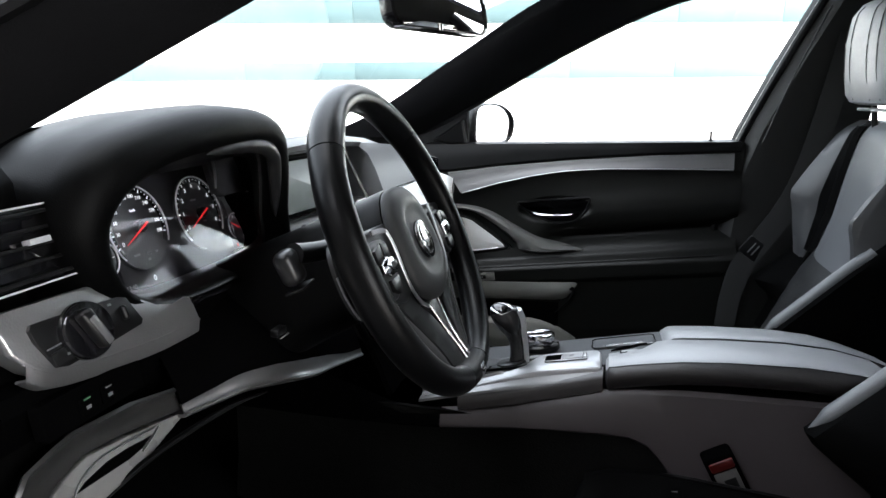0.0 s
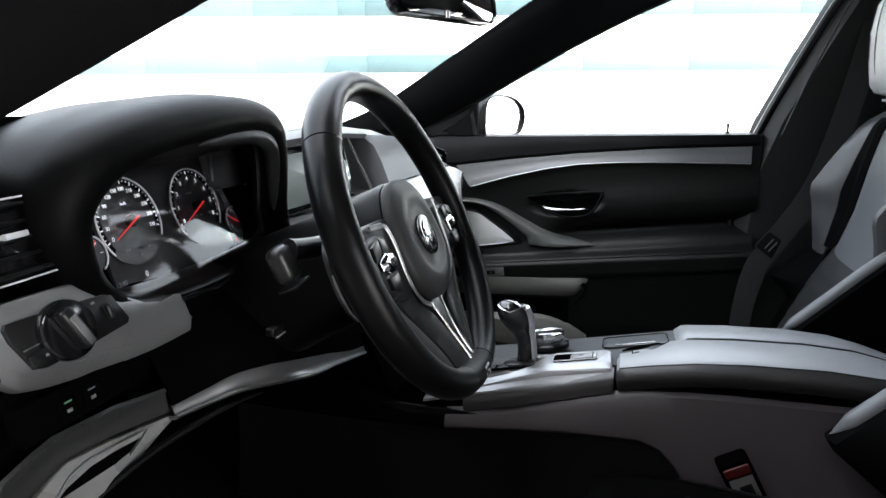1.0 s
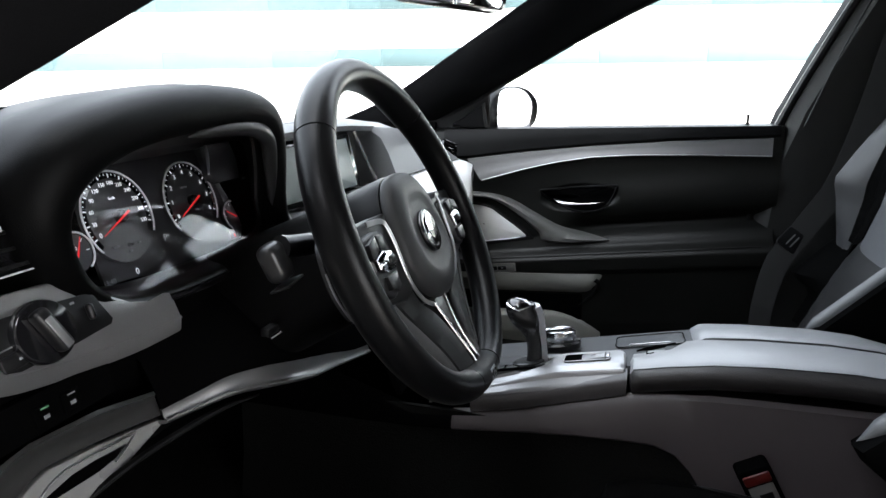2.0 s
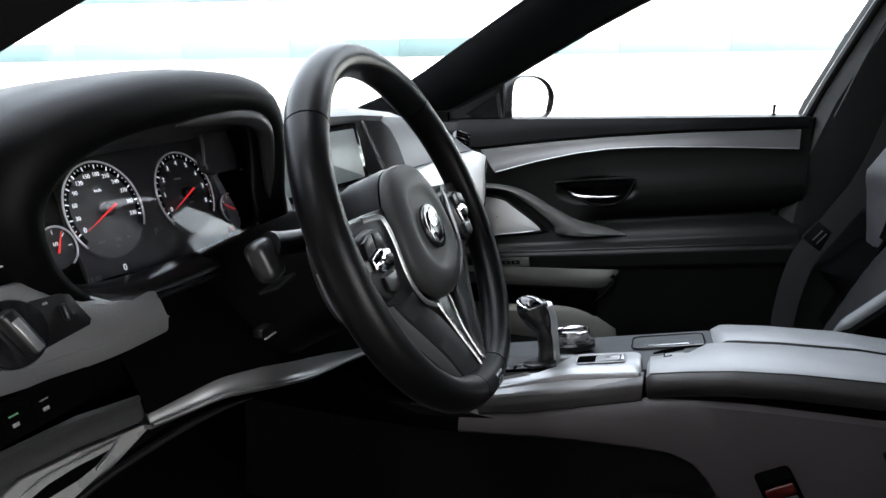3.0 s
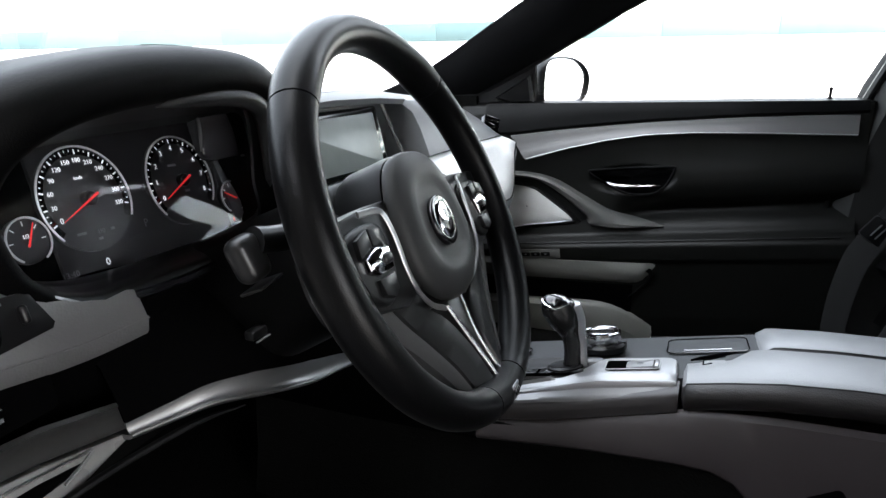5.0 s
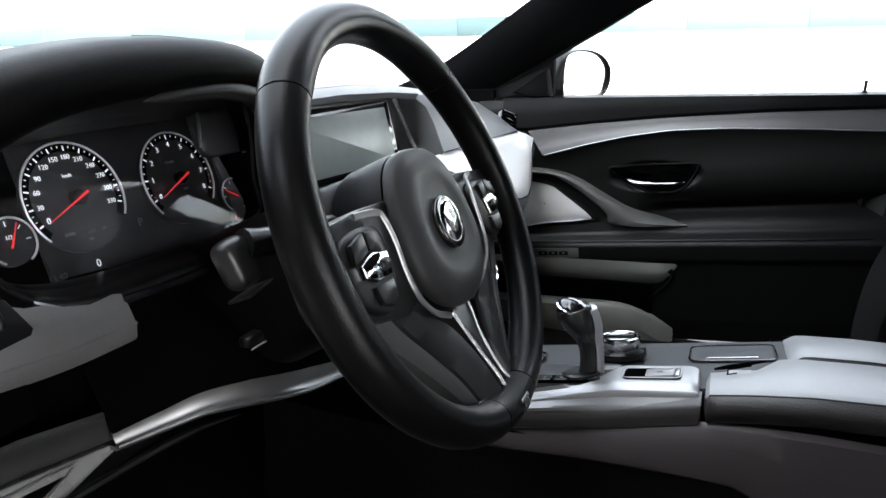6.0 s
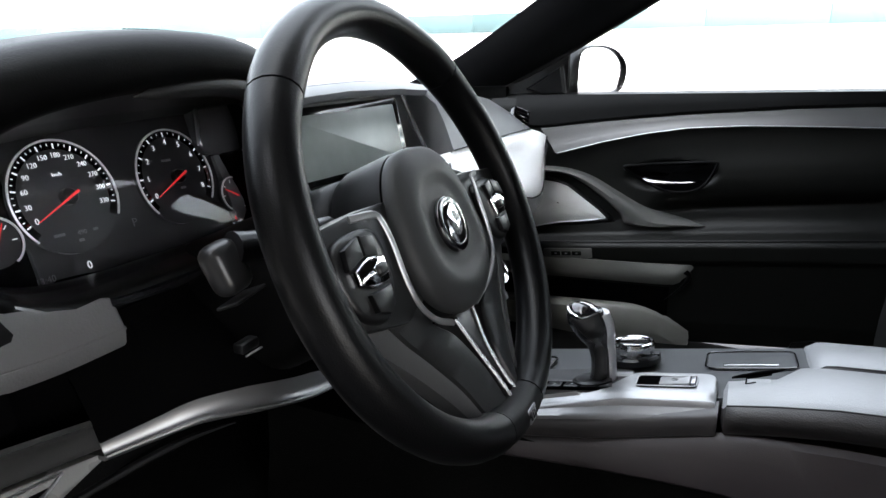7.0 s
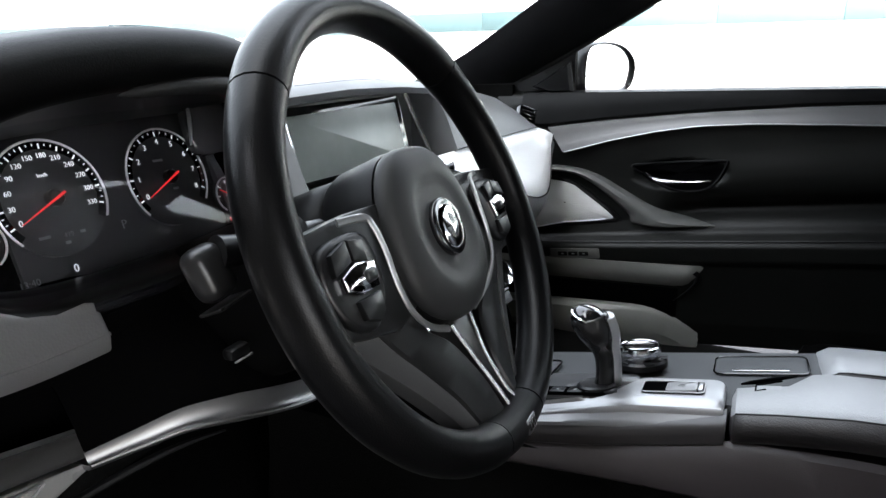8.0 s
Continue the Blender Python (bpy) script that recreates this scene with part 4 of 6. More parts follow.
        o = [(s * 0.108, -0.003), (s * 0.128, 0.001), (s * 0.146, -0.005), (s * 0.146, -0.014), (s * 0.134, -0.020), (s * 0.112, -0.020)]
        rock = part("key_chrome", slab(o, 0.006, WP @ Matrix.Translation((0, 0, -0.0090)), 0.002, 3, crown=0.0022), CHROME, pd, "chrome rocker key")
        part("roller", box((0, 0, 0), (0.013, 0.009, 0.007), 0.003, WP @ Matrix.Translation((s * 0.121, -0.0105, -0.0080)), 3), SATIN, rock, "black roller")
        part("key_lower", slab([(s * 0.112, -0.023), (s * 0.138, -0.023), (s * 0.136, -0.036), (s * 0.124, -0.041), (s * 0.114, -0.036)], 0.005, WP @ Matrix.Translation((0, 0, -0.0105)), 0.0016), SATIN, pd, "satin black key")
        # silver line from the upper spoke edge round the pad
        line = smooth([(s * 0.118, 0.0265, -0.021), (s * 0.094, 0.0235, -0.016), (s * 0.0895, 0.016, -0.0145), (s * 0.087, -0.002, -0.0145), (s * 0.0865, -0.030, -0.016), (s * 0.079, -0.053, -0.018), (s * 0.058, -0.0710, -0.022), (s * 0.026, -0.0835, -0.028)], 5)
        part("silver_line", tube([WM @ p for p in line], 0.0030, 8, up=tuple(WM.to_3x3().col[2]), flat=0.5), SPOKELINE, w, "satin grey line")
        leg = smooth([(s * 0.0185, -0.083, -0.0295), (s * 0.0095 + 0.002, -0.120, -0.026), (s * 0.006 + 0.0075, -0.155, -0.021), (s * 0.0085 + 0.0105, -0.172, -0.018)], 6)
        part("silver_leg", tube([WM @ p for p in leg], 0.0024, 8, up=tuple(WM.to_3x3().col[2]), flat=0.7), LEG, w, "bright satin spoke edge")
        # lower wing of the spoke: an inner dark web and an outer grey blade, parted by a seam
        wing = [(s * 0.116, -0.0466, -0.030), (s * 0.099, -0.0725, -0.030), (s * 0.080, -0.0967, -0.029), (s * 0.056, -0.1316, -0.027), (s * 0.042, -0.160, -0.026)]
        outer = [(s * 0.150, -0.046, -0.034), (s * 0.128, -0.070, -0.034), (s * 0.100, -0.101, -0.033), (s * 0.074, -0.135, -0.031), (s * 0.058, -0.160, -0.030)]
        inner = [(s * 0.070, -0.048, -0.026), (s * 0.058, -0.072, -0.027), (s * 0.030, -0.094, -0.028), (s * 0.015 + 0.004, -0.132, -0.024), (s * 0.013 + 0.009, -0.168, -0.020)]
        def web(a, b, name, material, lab):
            a, b = smooth(a, 4), smooth(b, 4)
            rows = []
            for p, q in zip(a, b):
                e = (q - p) * 0.06
                rows.append([WM @ v for v in (p + Vector((0, 0, -0.012)), p + Vector((0, 0, -0.001)), p + e + Vector((0, 0, 0.0012)), (p + q) / 2 + Vector((0, 0, 0.0026)), q - e + Vector((0, 0, 0.0012)), q + Vector((0, 0, -0.001)), q + Vector((0, 0, -0.012)))])
            return part(name, loft(rows), material, w, lab)
        web(inner, wing, "spoke_web", WEB, "black lower spoke")
        web([Vector(p) + Vector((s * 0.0012, 0, 0)) for p in wing], outer, "lower_wing", WING, "dark grey lower blade")
        # gear paddle behind the rim
        o = smooth([(s * 0.110, 0.035, 0), (s * 0.145, 0.036, 0), (s * 0.166, 0.020, 0), (s * 0.172, -0.020, 0), (s * 0.160, -0.050, 0), (s * 0.140, -0.04, 0)], 4, True)
        pl = part("gear_paddle", slab(o, 0.005, WM @ Matrix.Translation((0, 0, -0.050)), 0.0015), SATIN, w, "black gear paddle with a bright edge")
        e = [WM @ (p + Vector((0, 0, -0.0505))) for p in o[10:22]]
        part("paddle_edge", tube(e, 0.0012, 6), GREYPL, pl, "bright edge")
    part("spoke_core", slab([(0.019, -0.08), (0.012, -0.120), (0.0185, -0.172), (0.002, -0.172), (-0.008, -0.120), (-0.019, -0.08)], 0.02, WM @ Matrix.Translation((0, 0, -0.0265)) @ Matrix.Translation((0, -0.12, 0)) @ Matrix.Rotation(radians(-6), 4, "X") @ Matrix.Translation((0, 0.12, 0)), 0.002), WEB, w, "black lower spoke")
    part("hub", lathe([(0.055, -0.13), (0.058, -0.075), (0.055, -0.05), (0.01, -0.05)], WM, 40), PLASTIC, w, "black hub")


steering_wheel()


def column():
    c = thing("steering_column", WHEEL + Vector((0, 0.15, -0.06)), "black plastic steering column shroud with stalks", "steering column")
    rings = []
    for z, rx, ry, dy in ((-0.076, 0.060, 0.058, -0.004), (-0.080, 0.066, 0.066, -0.004), (-0.10, 0.068, 0.068, -0.004), (-0.16, 0.070, 0.072, -0.006), (-0.24, 0.078, 0.078, -0.01), (-0.30, 0.088, 0.080, -0.01)):
        rings.append([WM @ Vector((rx * math.copysign(abs(math.cos(a)) ** 0.7, math.cos(a)), dy + ry * math.copysign(abs(math.sin(a)) ** 0.7, math.sin(a)), z)) for a in (2 * math.pi * k / 36 for k in range(36))])
    part("shroud", loft(rings), SHROUD, c, sharp=60)
    # turn stalk
    s = part("stalk", tube(smooth([(-0.42, 0.085, 0.858), (-0.47, 0.090, 0.862), (-0.512, 0.098, 0.868)], 4), [0.011] * 8 + [0.012], 12), SATIN, c, "black stalk")
    m = plane_m((-0.519, 0.100, 0.856), (0.98, 0.05, 0.1), (0, 0.4, 1))
    part("stalk_end", box((0, 0, 0), (0.028, 0.038, 0.022), 0.0095, m, 4), STALK, s, "dark grey stalk end")
    part("stalk_ring", box((0, 0, 0), (0.030, 0.0025, 0.022), 0.001, m @ Matrix.Translation((0.0, -0.023, 0))), SATIN, s, "thin black edge")
    part("stalk", tube(smooth([(-0.31, 0.085, 0.858), (-0.26, 0.090, 0.862), (-0.215, 0.098, 0.868)], 4), 0.011, 12), SATIN, c, "black stalk")
    part("adjust_lever", box((-0.45, 0.16, 0.755), (0.022, 0.012, 0.010), 0.003), SATIN, c, "black lever")
    part("adjust_edge", box((-0.45, 0.152, 0.750), (0.020, 0.002, 0.0015), 0.0005), GREYPL, c)


column()


# ---- centre of the dashboard ----
def display():
    d = thing("display_screen", (0.01, 0.35, 0.81), "wide dark dashboard display with chrome side strips", "screen")
    m = plane_m((0.012, 0.348, 0.862), (0.99, -0.11, 0), (0, 0.23, 1))
    part("bezel", slab(rrect(0.285, 0.118, 0.006), 0.02, m @ Matrix.Translation((0, 0, -0.003)), 0.003), GLOSS, d, "gloss black surround")
    part("panel", slab(rrect(0.25, 0.094, 0.003), 0.004, m @ Matrix.Translation((0, 0, 0.0)), 0.001), SCREEN, d, "dark glass panel, mirrored view put into its grey-green")
    for x in (-0.138, -0.131):
        part("side_strip", tube([m @ Vector((x, 0.058, 0.004)), m @ Vector((x, 0, 0.006)), m @ Vector((x, -0.066, 0.008))], 0.0016, 8), CHROME, d, "chrome strip")
    part("side_strip", tube([m @ Vector((0.150, 0.058, 0.006)), m @ Vector((0.151, 0, 0.018)), m @ Vector((0.153, -0.066, 0.035))], 0.0042, 8), BRIGHT, d, "chrome strip")


display()


def stack():
    s = thing("centre_stack", (0.01, 0.12, 0.55), "black centre stack with air vents, radio and climate controls", "controls")
    m = plane_m((0.015, 0.209, 0.685), (0.992, -0.12, 0), (0, 0.47, 0.88))
    rows = [[(x, y, z) for x in (-0.135, 0.0, 0.165)] for y, z in ((0.30, 0.802), (0.272, 0.795), (0.262, 0.775), (0.240, 0.735), (0.205, 0.672), (0.175, 0.615), (0.155, 0.575), (0.135, 0.52))]
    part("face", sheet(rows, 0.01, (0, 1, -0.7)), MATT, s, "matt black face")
    for x in (-0.062, 0.078):
        vm = plane_m((x, 0.245 - 0.12 * x, 0.765), (0.992, -0.12, 0), (0, 0.25, 1))
        v = part("vent", slab(rrect(0.125, 0.052, 0.006), 0.01, vm @ Matrix.Translation((0, 0, 0.008)), 0.002), GLOSS, s, "slatted air vent")
        for k in range(5):
            part("slat", box((0, 0, 0), (0.115, 0.0026, 0.012), 0.0008, vm @ Matrix.Translation((0, -0.02 + 0.01 * k, 0.011))), SATIN, v)
        part("bright_edge", box((0, 0, 0), (0.121, 0.0036, 0.005), 0.0008, vm @ Matrix.Translation((0, -0.025, 0.010))), BRIGHT, v, "satin silver edge")
        part("bright_edge", box((0, 0, 0), (0.121, 0.0026, 0.005), 0.0008, vm @ Matrix.Translation((0, 0.0, 0.016))), BRIGHT, v, "satin silver edge")
    part("upper_strip", box((0, 0, 0), (0.29, 0.020, 0.014), 0.003, plane_m((0.015, 0.268, 0.803), (0.992, -0.12, 0), (0, 0.22, 1))), BRIGHT, s, "silver strip")
    # radio keys
    for k in range(8):
        part("key", slab(rrect(0.026, 0.013, 0.0015), 0.004, m @ Matrix.Translation((-0.105 + 0.03 * k, 0.012, 0.006)), 0.001), PLASTIC, s)
    part("slot", slab(rrect(0.15, 0.006, 0.001), 0.002, m @ Matrix.Translation((0, 0.032, 0.004)), 0.0005), SATIN, s)
    part("silver_bar", box((0, 0, 0), (0.27, 0.0035, 0.006), 0.001, m @ Matrix.Translation((0, -0.024, 0.005))), DIALRING, s, "silver bar")
    # climate controls
    for x in (-0.118, 0.122):
        k = part("knob", lathe([(0.021, 0), (0.021, 0.014), (0.019, 0.017), (0.017, 0.0172), (0.0005, 0.0165)], m @ Matrix.Translation((x, -0.072, 0.006)), 32), SATIN, s, "black climate knob")
        part("knob_ring", lathe([(0.0222, 0.009), (0.0222, 0.0155), (0.0200, 0.0178), (0.0186, 0.0172)], m @ Matrix.Translation((x, -0.072, 0.006)), 32), CHROME, k, "chrome ring")
    for k in range(5):
        part("key", slab(rrect(0.022, 0.012, 0.0015), 0.004, m @ Matrix.Translation((-0.068 + 0.034 * k, -0.062, 0.006)), 0.001), PLASTIC, s)
        part("key", slab(rrect(0.022, 0.012, 0.0015), 0.004, m @ Matrix.Translation((-0.068 + 0.034 * k, -0.080, 0.006)), 0.001), PLASTIC, s)
    part("silver_bar", box((0, 0, 0), (0.27, 0.0035, 0.006), 0.001, m @ Matrix.Translation((0, -0.100, 0.005))), DIALRING, s, "silver bar")
    part("lower_row", slab(rrect(0.27, 0.018, 0.002), 0.006, m @ Matrix.Translation((0, -0.113, 0.007)), 0.002), FIELD, s, "row of seat-heating keys")
    for k in range(7):
        part("key_gap", box((0, 0, 0), (0.001, 0.015, 0.001), 0.0002, m @ Matrix.Translation((-0.108 + 0.036 * k, -0.113, 0.0072))), GLOSS, s)


stack()


# ---- centre console ----
def ctop(x, y):
    """Height of the console's top surface."""
    return 0.600 - 0.2 * (y + 0.2) - 0.17 * (x + 0.1)


def console():
    c = thing("centre_console", (0.0, -0.2, 0.28), "dark centre console with aluminium trim round the gear selector", "console")
    for s in (-1, 1):
        drop = 0.0 if s < 0 else 0.062
        rows = []
        for y, zt, zb in ((0.02, 0.527, 0.500), (-0.012, 0.534, 0.507), (-0.07, 0.549, 0.520), (-0.12, 0.564, 0.535), (-0.18, 0.582, 0.552), (-0.216, 0.594, 0.563)):
            zt, zb = zt - drop, zb - drop
            rows.append([(s * x, y, z) for x, z in ((0.106, zt + 0.004), (0.112, zt + 0.0045), (0.124, zt + 0.002), (0.1285, zt - 0.001), (0.131, zt - 0.006), (0.131, (zt + zb) / 2), (0.131, zb + 0.004), (0.126, zb))])
        part("side_rail", sheet(rows, 0.008, (-s, 0, 0)), RAIL, c, "dark grey upper side rail")
        rows = []
        front = []
        for y, zt, zb in ((0.50, 0.66, 0.46), (0.36, 0.60, 0.46), (0.25, 0.53, 0.46), (0.12, 0.490, 0.464), (0.05, 0.497, 0.469), (-0.012, 0.506, 0.476), (-0.07, 0.520, 0.483), (-0.14, 0.540, 0.489), (-0.216, 0.562, 0.493), (-0.26, 0.567, 0.493), (-0.29, 0.570, 0.482), (-0.312, 0.572, 0.458), (-0.341, 0.574, 0.412), (-0.37, 0.575, 0.36), (-0.40, 0.576, 0.33), (-0.62, 0.58, 0.32)):
            zt += 0.004 - drop
            h = zt - zb
            col = [(s * x, y, z) for x, z in ((0.122, zt), (0.129, zt - min(0.006, 0.2 * h)), (0.1345, zt - 0.35 * h), (0.1385, zt - 0.75 * h), (0.139, zb + 0.004), (0.136, zb))]
            (front if y > 0.04 else rows).append(col)
        rows = [front[-1]] + rows
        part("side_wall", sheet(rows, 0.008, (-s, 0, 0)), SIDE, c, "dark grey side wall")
        # Front of the same side wall; the dash's shade is put into this black.
        part("shaded_side_wall", sheet(front, 0.008, (-s, 0, 0)), MATT, c, "front of the console's side, shade put into its black")
        rows = [[(s * 0.132, y, 0.50), (s * 0.134, y, 0.44), (s * 0.142, y, 0.36), (s * 0.16, y, 0.28)] for y in (0.45, 0.1, -0.2, -0.36, -0.62)]
        part("tunnel_carpet", sheet(rows, 0.008, (-s, 0, 0)), CARPET, c, "black carpet along the tunnel")
    # top
    rows = [[(x, y, ctop(x, y) - 0.006) for x in (-0.096, -0.06, 0, 0.06, 0.105, 0.122)] + [(0.128, y, ctop(0.122, y) - 0.016)] for y in (0.10, 0.0, -0.10, -0.21, -0.318)]
    part("top_plate", sheet(rows, 0.01, (0, 0, -1)), TOPPLATE, c, "dark grey top plate")
    # aluminium trim: narrow beside the keys, broad behind them, rounded at its rear end
    rows, flange = [], []
    for k in range(40):
        y = 0.09 - 0.285 * k / 31 if k < 32 else -0.195 - 0.0185 * math.sin(math.pi / 2 * (k - 31) / 8)
        t = max(0.0, min(1.0, (-0.066 - y) / 0.058))
        t = t * t * (3 - 2 * t)
        e = max(0.0, (k - 31) / 8)
        xi = -0.100 + 0.056 * t - 0.040 * (1 - math.sqrt(max(0.0, 1 - e * e)))
        zf = 0.5475 - 0.36 * (y + 0.009) + 0.17 * min(0.0, y + 0.11) - 0.008 * e ** 3
        zi = zf + 0.003 - 0.10 * (xi + 0.10)
        zr = 0.5325 - 0.255 * (y + 0.012) - 0.12 * (y + 0.012) ** 2 + 0.0045
        zm = zr + 0.50 * (zf - zr)
        flange.append([(-0.129, y, zr - 0.002), (-0.1275, y, zr + 0.0022), (-0.124, y, zr + 0.16 * (zf - zr) + 0.0022), (-0.119, y, zm + 0.0018), (-0.112, y, zm + 0.002)])
        rows.append([(-0.1195, y, zm + 0.0005), (-0.1188, y, zm + 0.0030), (-0.1178, y, zr + 0.72 * (zf - zr) + 0.0022), (-0.1160, y, zr + 0.88 * (zf - zr) + 0.0012), (-0.1125, y, zf - 0.0012), (-0.107, y, zf + 0.0012), (-0.100, y, zf + 0.003), ((xi - 0.101) / 2, y, (zi + zf + 0.003) / 2 + 0.0005), (xi, y, zi), (xi + 0.002, y, zi - 0.014)])
    part("trim_strip", sheet(rows, 0.004, (0, 0, -1)), TRIM, c, "satin aluminium strip")
    part("trim_flange", sheet(flange, 0.003, (0, 0, -1)), FLANGE, c, "satin grey flange below the strip")
    # selector field with its row of keys
    sl = (1, 0, -0.17)
    m = plane_m((-0.050, -0.045, ctop(-0.050, -0.045)), sl, (0, 1, -0.2))
    part("selector_field", slab(rrect(0.088, 0.145, 0.012), 0.006, m @ Matrix.Translation((0.0, 0.008, 0.0)), 0.002), FIELD, c, "satin grey field")
    part("key_bed", slab(rrect(0.024, 0.118, 0.004), 0.004, m @ Matrix.Translation((-0.033, 0.000, 0.0022)), 0.001), MATT, c, "black bed of the keys")
    for k in range(4):
        q = part("mode_key", slab(rrect(0.018, 0.019, 0.002), 0.004, m @ Matrix.Translation((-0.034, 0.030 - 0.0235 * k, 0.003)), 0.001), SATIN, c)
        part("mark", box((0, 0, 0), (0.006, 0.003, 0.0004), 0.0001, m @ Matrix.Translation((-0.034, 0.030 - 0.0235 * k, 0.0032))), DIMWHITE, q)
    q = part("mode_key", slab(rrect(0.020, 0.022, 0.002), 0.005, m @ Matrix.Translation((0.006, -0.056, 0.005)), 0.001), GREYPL, c)
    part("mark", box((0, 0, 0), (0.007, 0.008, 0.0004), 0.0001, m @ Matrix.Translation((0.006, -0.056, 0.0052))), DIMWHITE, q)
    # parking-brake switch let into the trim
    tm = plane_m((-0.076, -0.155, 0.5940), (1, 0.0, -0.10), (0, 1, -0.19))
    t = part("parking_switch", slab(rrect(0.033, 0.070, 0.005), 0.003, tm @ Matrix.Translation((0.0, 0, 0.0012)), 0.0006), MATT, c, "black recess with a grey rocker switch")
    rocker = tm @ Matrix.Translation((0.0, -0.010, 0.0030)) @ Matrix.Rotation(radians(-3), 4, "X")
    k = part("rocker", slab(rrect(0.026, 0.036, 0.003), 0.004, rocker, 0.0015), ROCKER, t, "pale grey rocker")
    part("rocker_mark", lathe([(0.0042, 0), (0.0042, 0.0004), (0.0034, 0.0004), (0.0034, 0)], rocker, 20), DIMWHITE, k)
    part("rocker_edge", box((0, 0, 0), (0.025, 0.005, 0.003), 0.001, tm @ Matrix.Translation((0.0, -0.0315, 0.0024))), SILVER, t, "bright rear edge")
    part("recess_rim", tube([tm @ Vector((x, y, 0.0014)) for x, y in rrect(0.034, 0.071, 0.005)], 0.0008, 6, True), SILVER, t, "thin bright rim")
    # lidded cup holder
    lm = plane_m((0.052, -0.250, ctop(0.052, -0.250) - 0.003), sl, (0, 1, -0.2))
    cl = part("cup_holder_lid", slab(rrect(0.078, 0.108, 0.012), 0.01, lm, 0.002), TOPPLATE, c, "dark sliding lid over the cup holder")
    part("lid_edge", tube([lm @ Vector((x, y, 0.0006)) for x, y in rrect(0.081, 0.111, 0.013)], 0.0011, 6, True), GLOSS, cl)
    part("lid_grip", box((0, 0, 0), (0.006, 0.066, 0.002), 0.0008, lm @ Matrix.Translation((-0.026, 0.0, 0.001))), CHROME, cl, "bright grip")
    # tray lid ahead of the selector
    lm = plane_m((-0.010, 0.060, ctop(-0.010, 0.060)), sl, (0, 1, -0.2))
    tl = part("tray_lid", slab(rrect(0.12, 0.09, 0.010), 0.01, lm, 0.002), TOPPLATE, c, "dark lid of the front tray")
    part("lid_edge", tube([lm @ Vector((x, y, 0.0006)) for x, y in rrect(0.123, 0.093, 0.011)], 0.0016, 6, True), GLOSS, tl)
    part("lid_grip", box((0, 0, 0), (0.040, 0.004, 0.002), 0.0008, lm @ Matrix.Translation((0.0, -0.034, 0.001))), CHROME, tl, "bright grip")
    return c


console()


def selector():
    g = thing("gear_selector", (-0.068, -0.062, 0.585), "black and silver gear selector lever with a chrome rim", "gear lever")
    m = plane_m((-0.066, -0.062, ctop(-0.066, -0.062)), (1, 0, -0.17), (0, 1, -0.2))
    part("gaiter_ring", lathe([(0.026, 0), (0.026, 0.005), (0.022, 0.007), (0.018, 0.006)], m, 32), SATIN, g, "black ring")
    spine = smooth([(-0.070, 0.566, 0.0150), (-0.0705, 0.585, 0.0128), (-0.069, 0.604, 0.0124), (-0.065, 0.620, 0.0140), (-0.059, 0.634, 0.0205), (-0.053, 0.646, 0.0240), (-0.048, 0.656, 0.0246), (-0.045, 0.664, 0.0232), (-0.0435, 0.670, 0.0185), (-0.0425, 0.6735, 0.0120), (-0.042, 0.6750, 0.002)], 4)
    def stem(dx, dy, f, cut):
        rings = []
        for y, z, r in spine[:cut]:
            rings.append([Vector((-0.0605 + dx + 0.94 * f * r * math.cos(w), y + dy + f * r * 0.96 * math.sin(w), z + 0.26 * f * r * -math.sin(w))) for w in (2 * math.pi * q / 32 for q in range(32))])
        return loft(rings)
    part("grip", stem(0, 0, 1.0, 29), GRIP, g, "gloss black grip", sharp=80)
    part("rear_spine", stem(0.0072, -0.0088, 0.86, 27), SPINE, g, "satin silver spine", sharp=80)
    hm = plane_m((-0.0605, -0.0462, 0.6650), (1, 0, 0.03), (0, 1, -0.20)) @ Matrix.Diagonal((0.95, 1.0, 1, 1)) @ Matrix.Rotation(radians(24), 4, "X")
    part("cap", lathe([(0.0222, -0.012), (0.0222, -0.001), (0.0200, 0.0042), (0.0145, 0.0078), (0.007, 0.0095), (0.0005, 0.0099)], hm, 36), GLOSS, g, "gloss black cap")
    part("cap_ring", lathe([(0.0228, -0.005), (0.0238, -0.0030), (0.0236, -0.0006), (0.0218, 0.0002), (0.0216, -0.004)], hm, 36), CHROME, g, "chrome rim")
    part("cap_key", slab(rrect(0.012, 0.009, 0.003), 0.003, hm @ Matrix.Translation((0, -0.009, 0.0088)) @ Matrix.Rotation(radians(22), 4, "X"), 0.001), DARKCHROME, g, "small dark chrome key")
    k = thing("control_knob", (0.028, -0.102, 0.56), "round silver-rimmed rotary control knob", "knob")
    m = plane_m((0.028, -0.102, ctop(0.028, -0.102) + 0.004), (1, 0, -0.12), (0, 1, -0.15))
    part("base", lathe([(0.036, 0), (0.036, 0.008), (0.033, 0.011), (0.026, 0.011)], m, 40), SATIN, k, "black base")
    part("body", lathe([(0.027, 0.009), (0.0262, 0.013), (0.028, 0.018), (0.0285, 0.024), (0.028, 0.0255)], m, 40), BRIGHT, k, "dark satin metal body")
    part("rim", lathe([(0.0280, 0.0250), (0.0288, 0.0262), (0.0280, 0.0282), (0.0255, 0.0288), (0.0240, 0.0280)], m, 40), CHROME, k, "chrome rim")
    part("top", lathe([(0.0245, 0.025), (0.0242, 0.0282), (0.012, 0.0276), (0.0005, 0.0274)], m, 40), GLOSS, k, "black top")
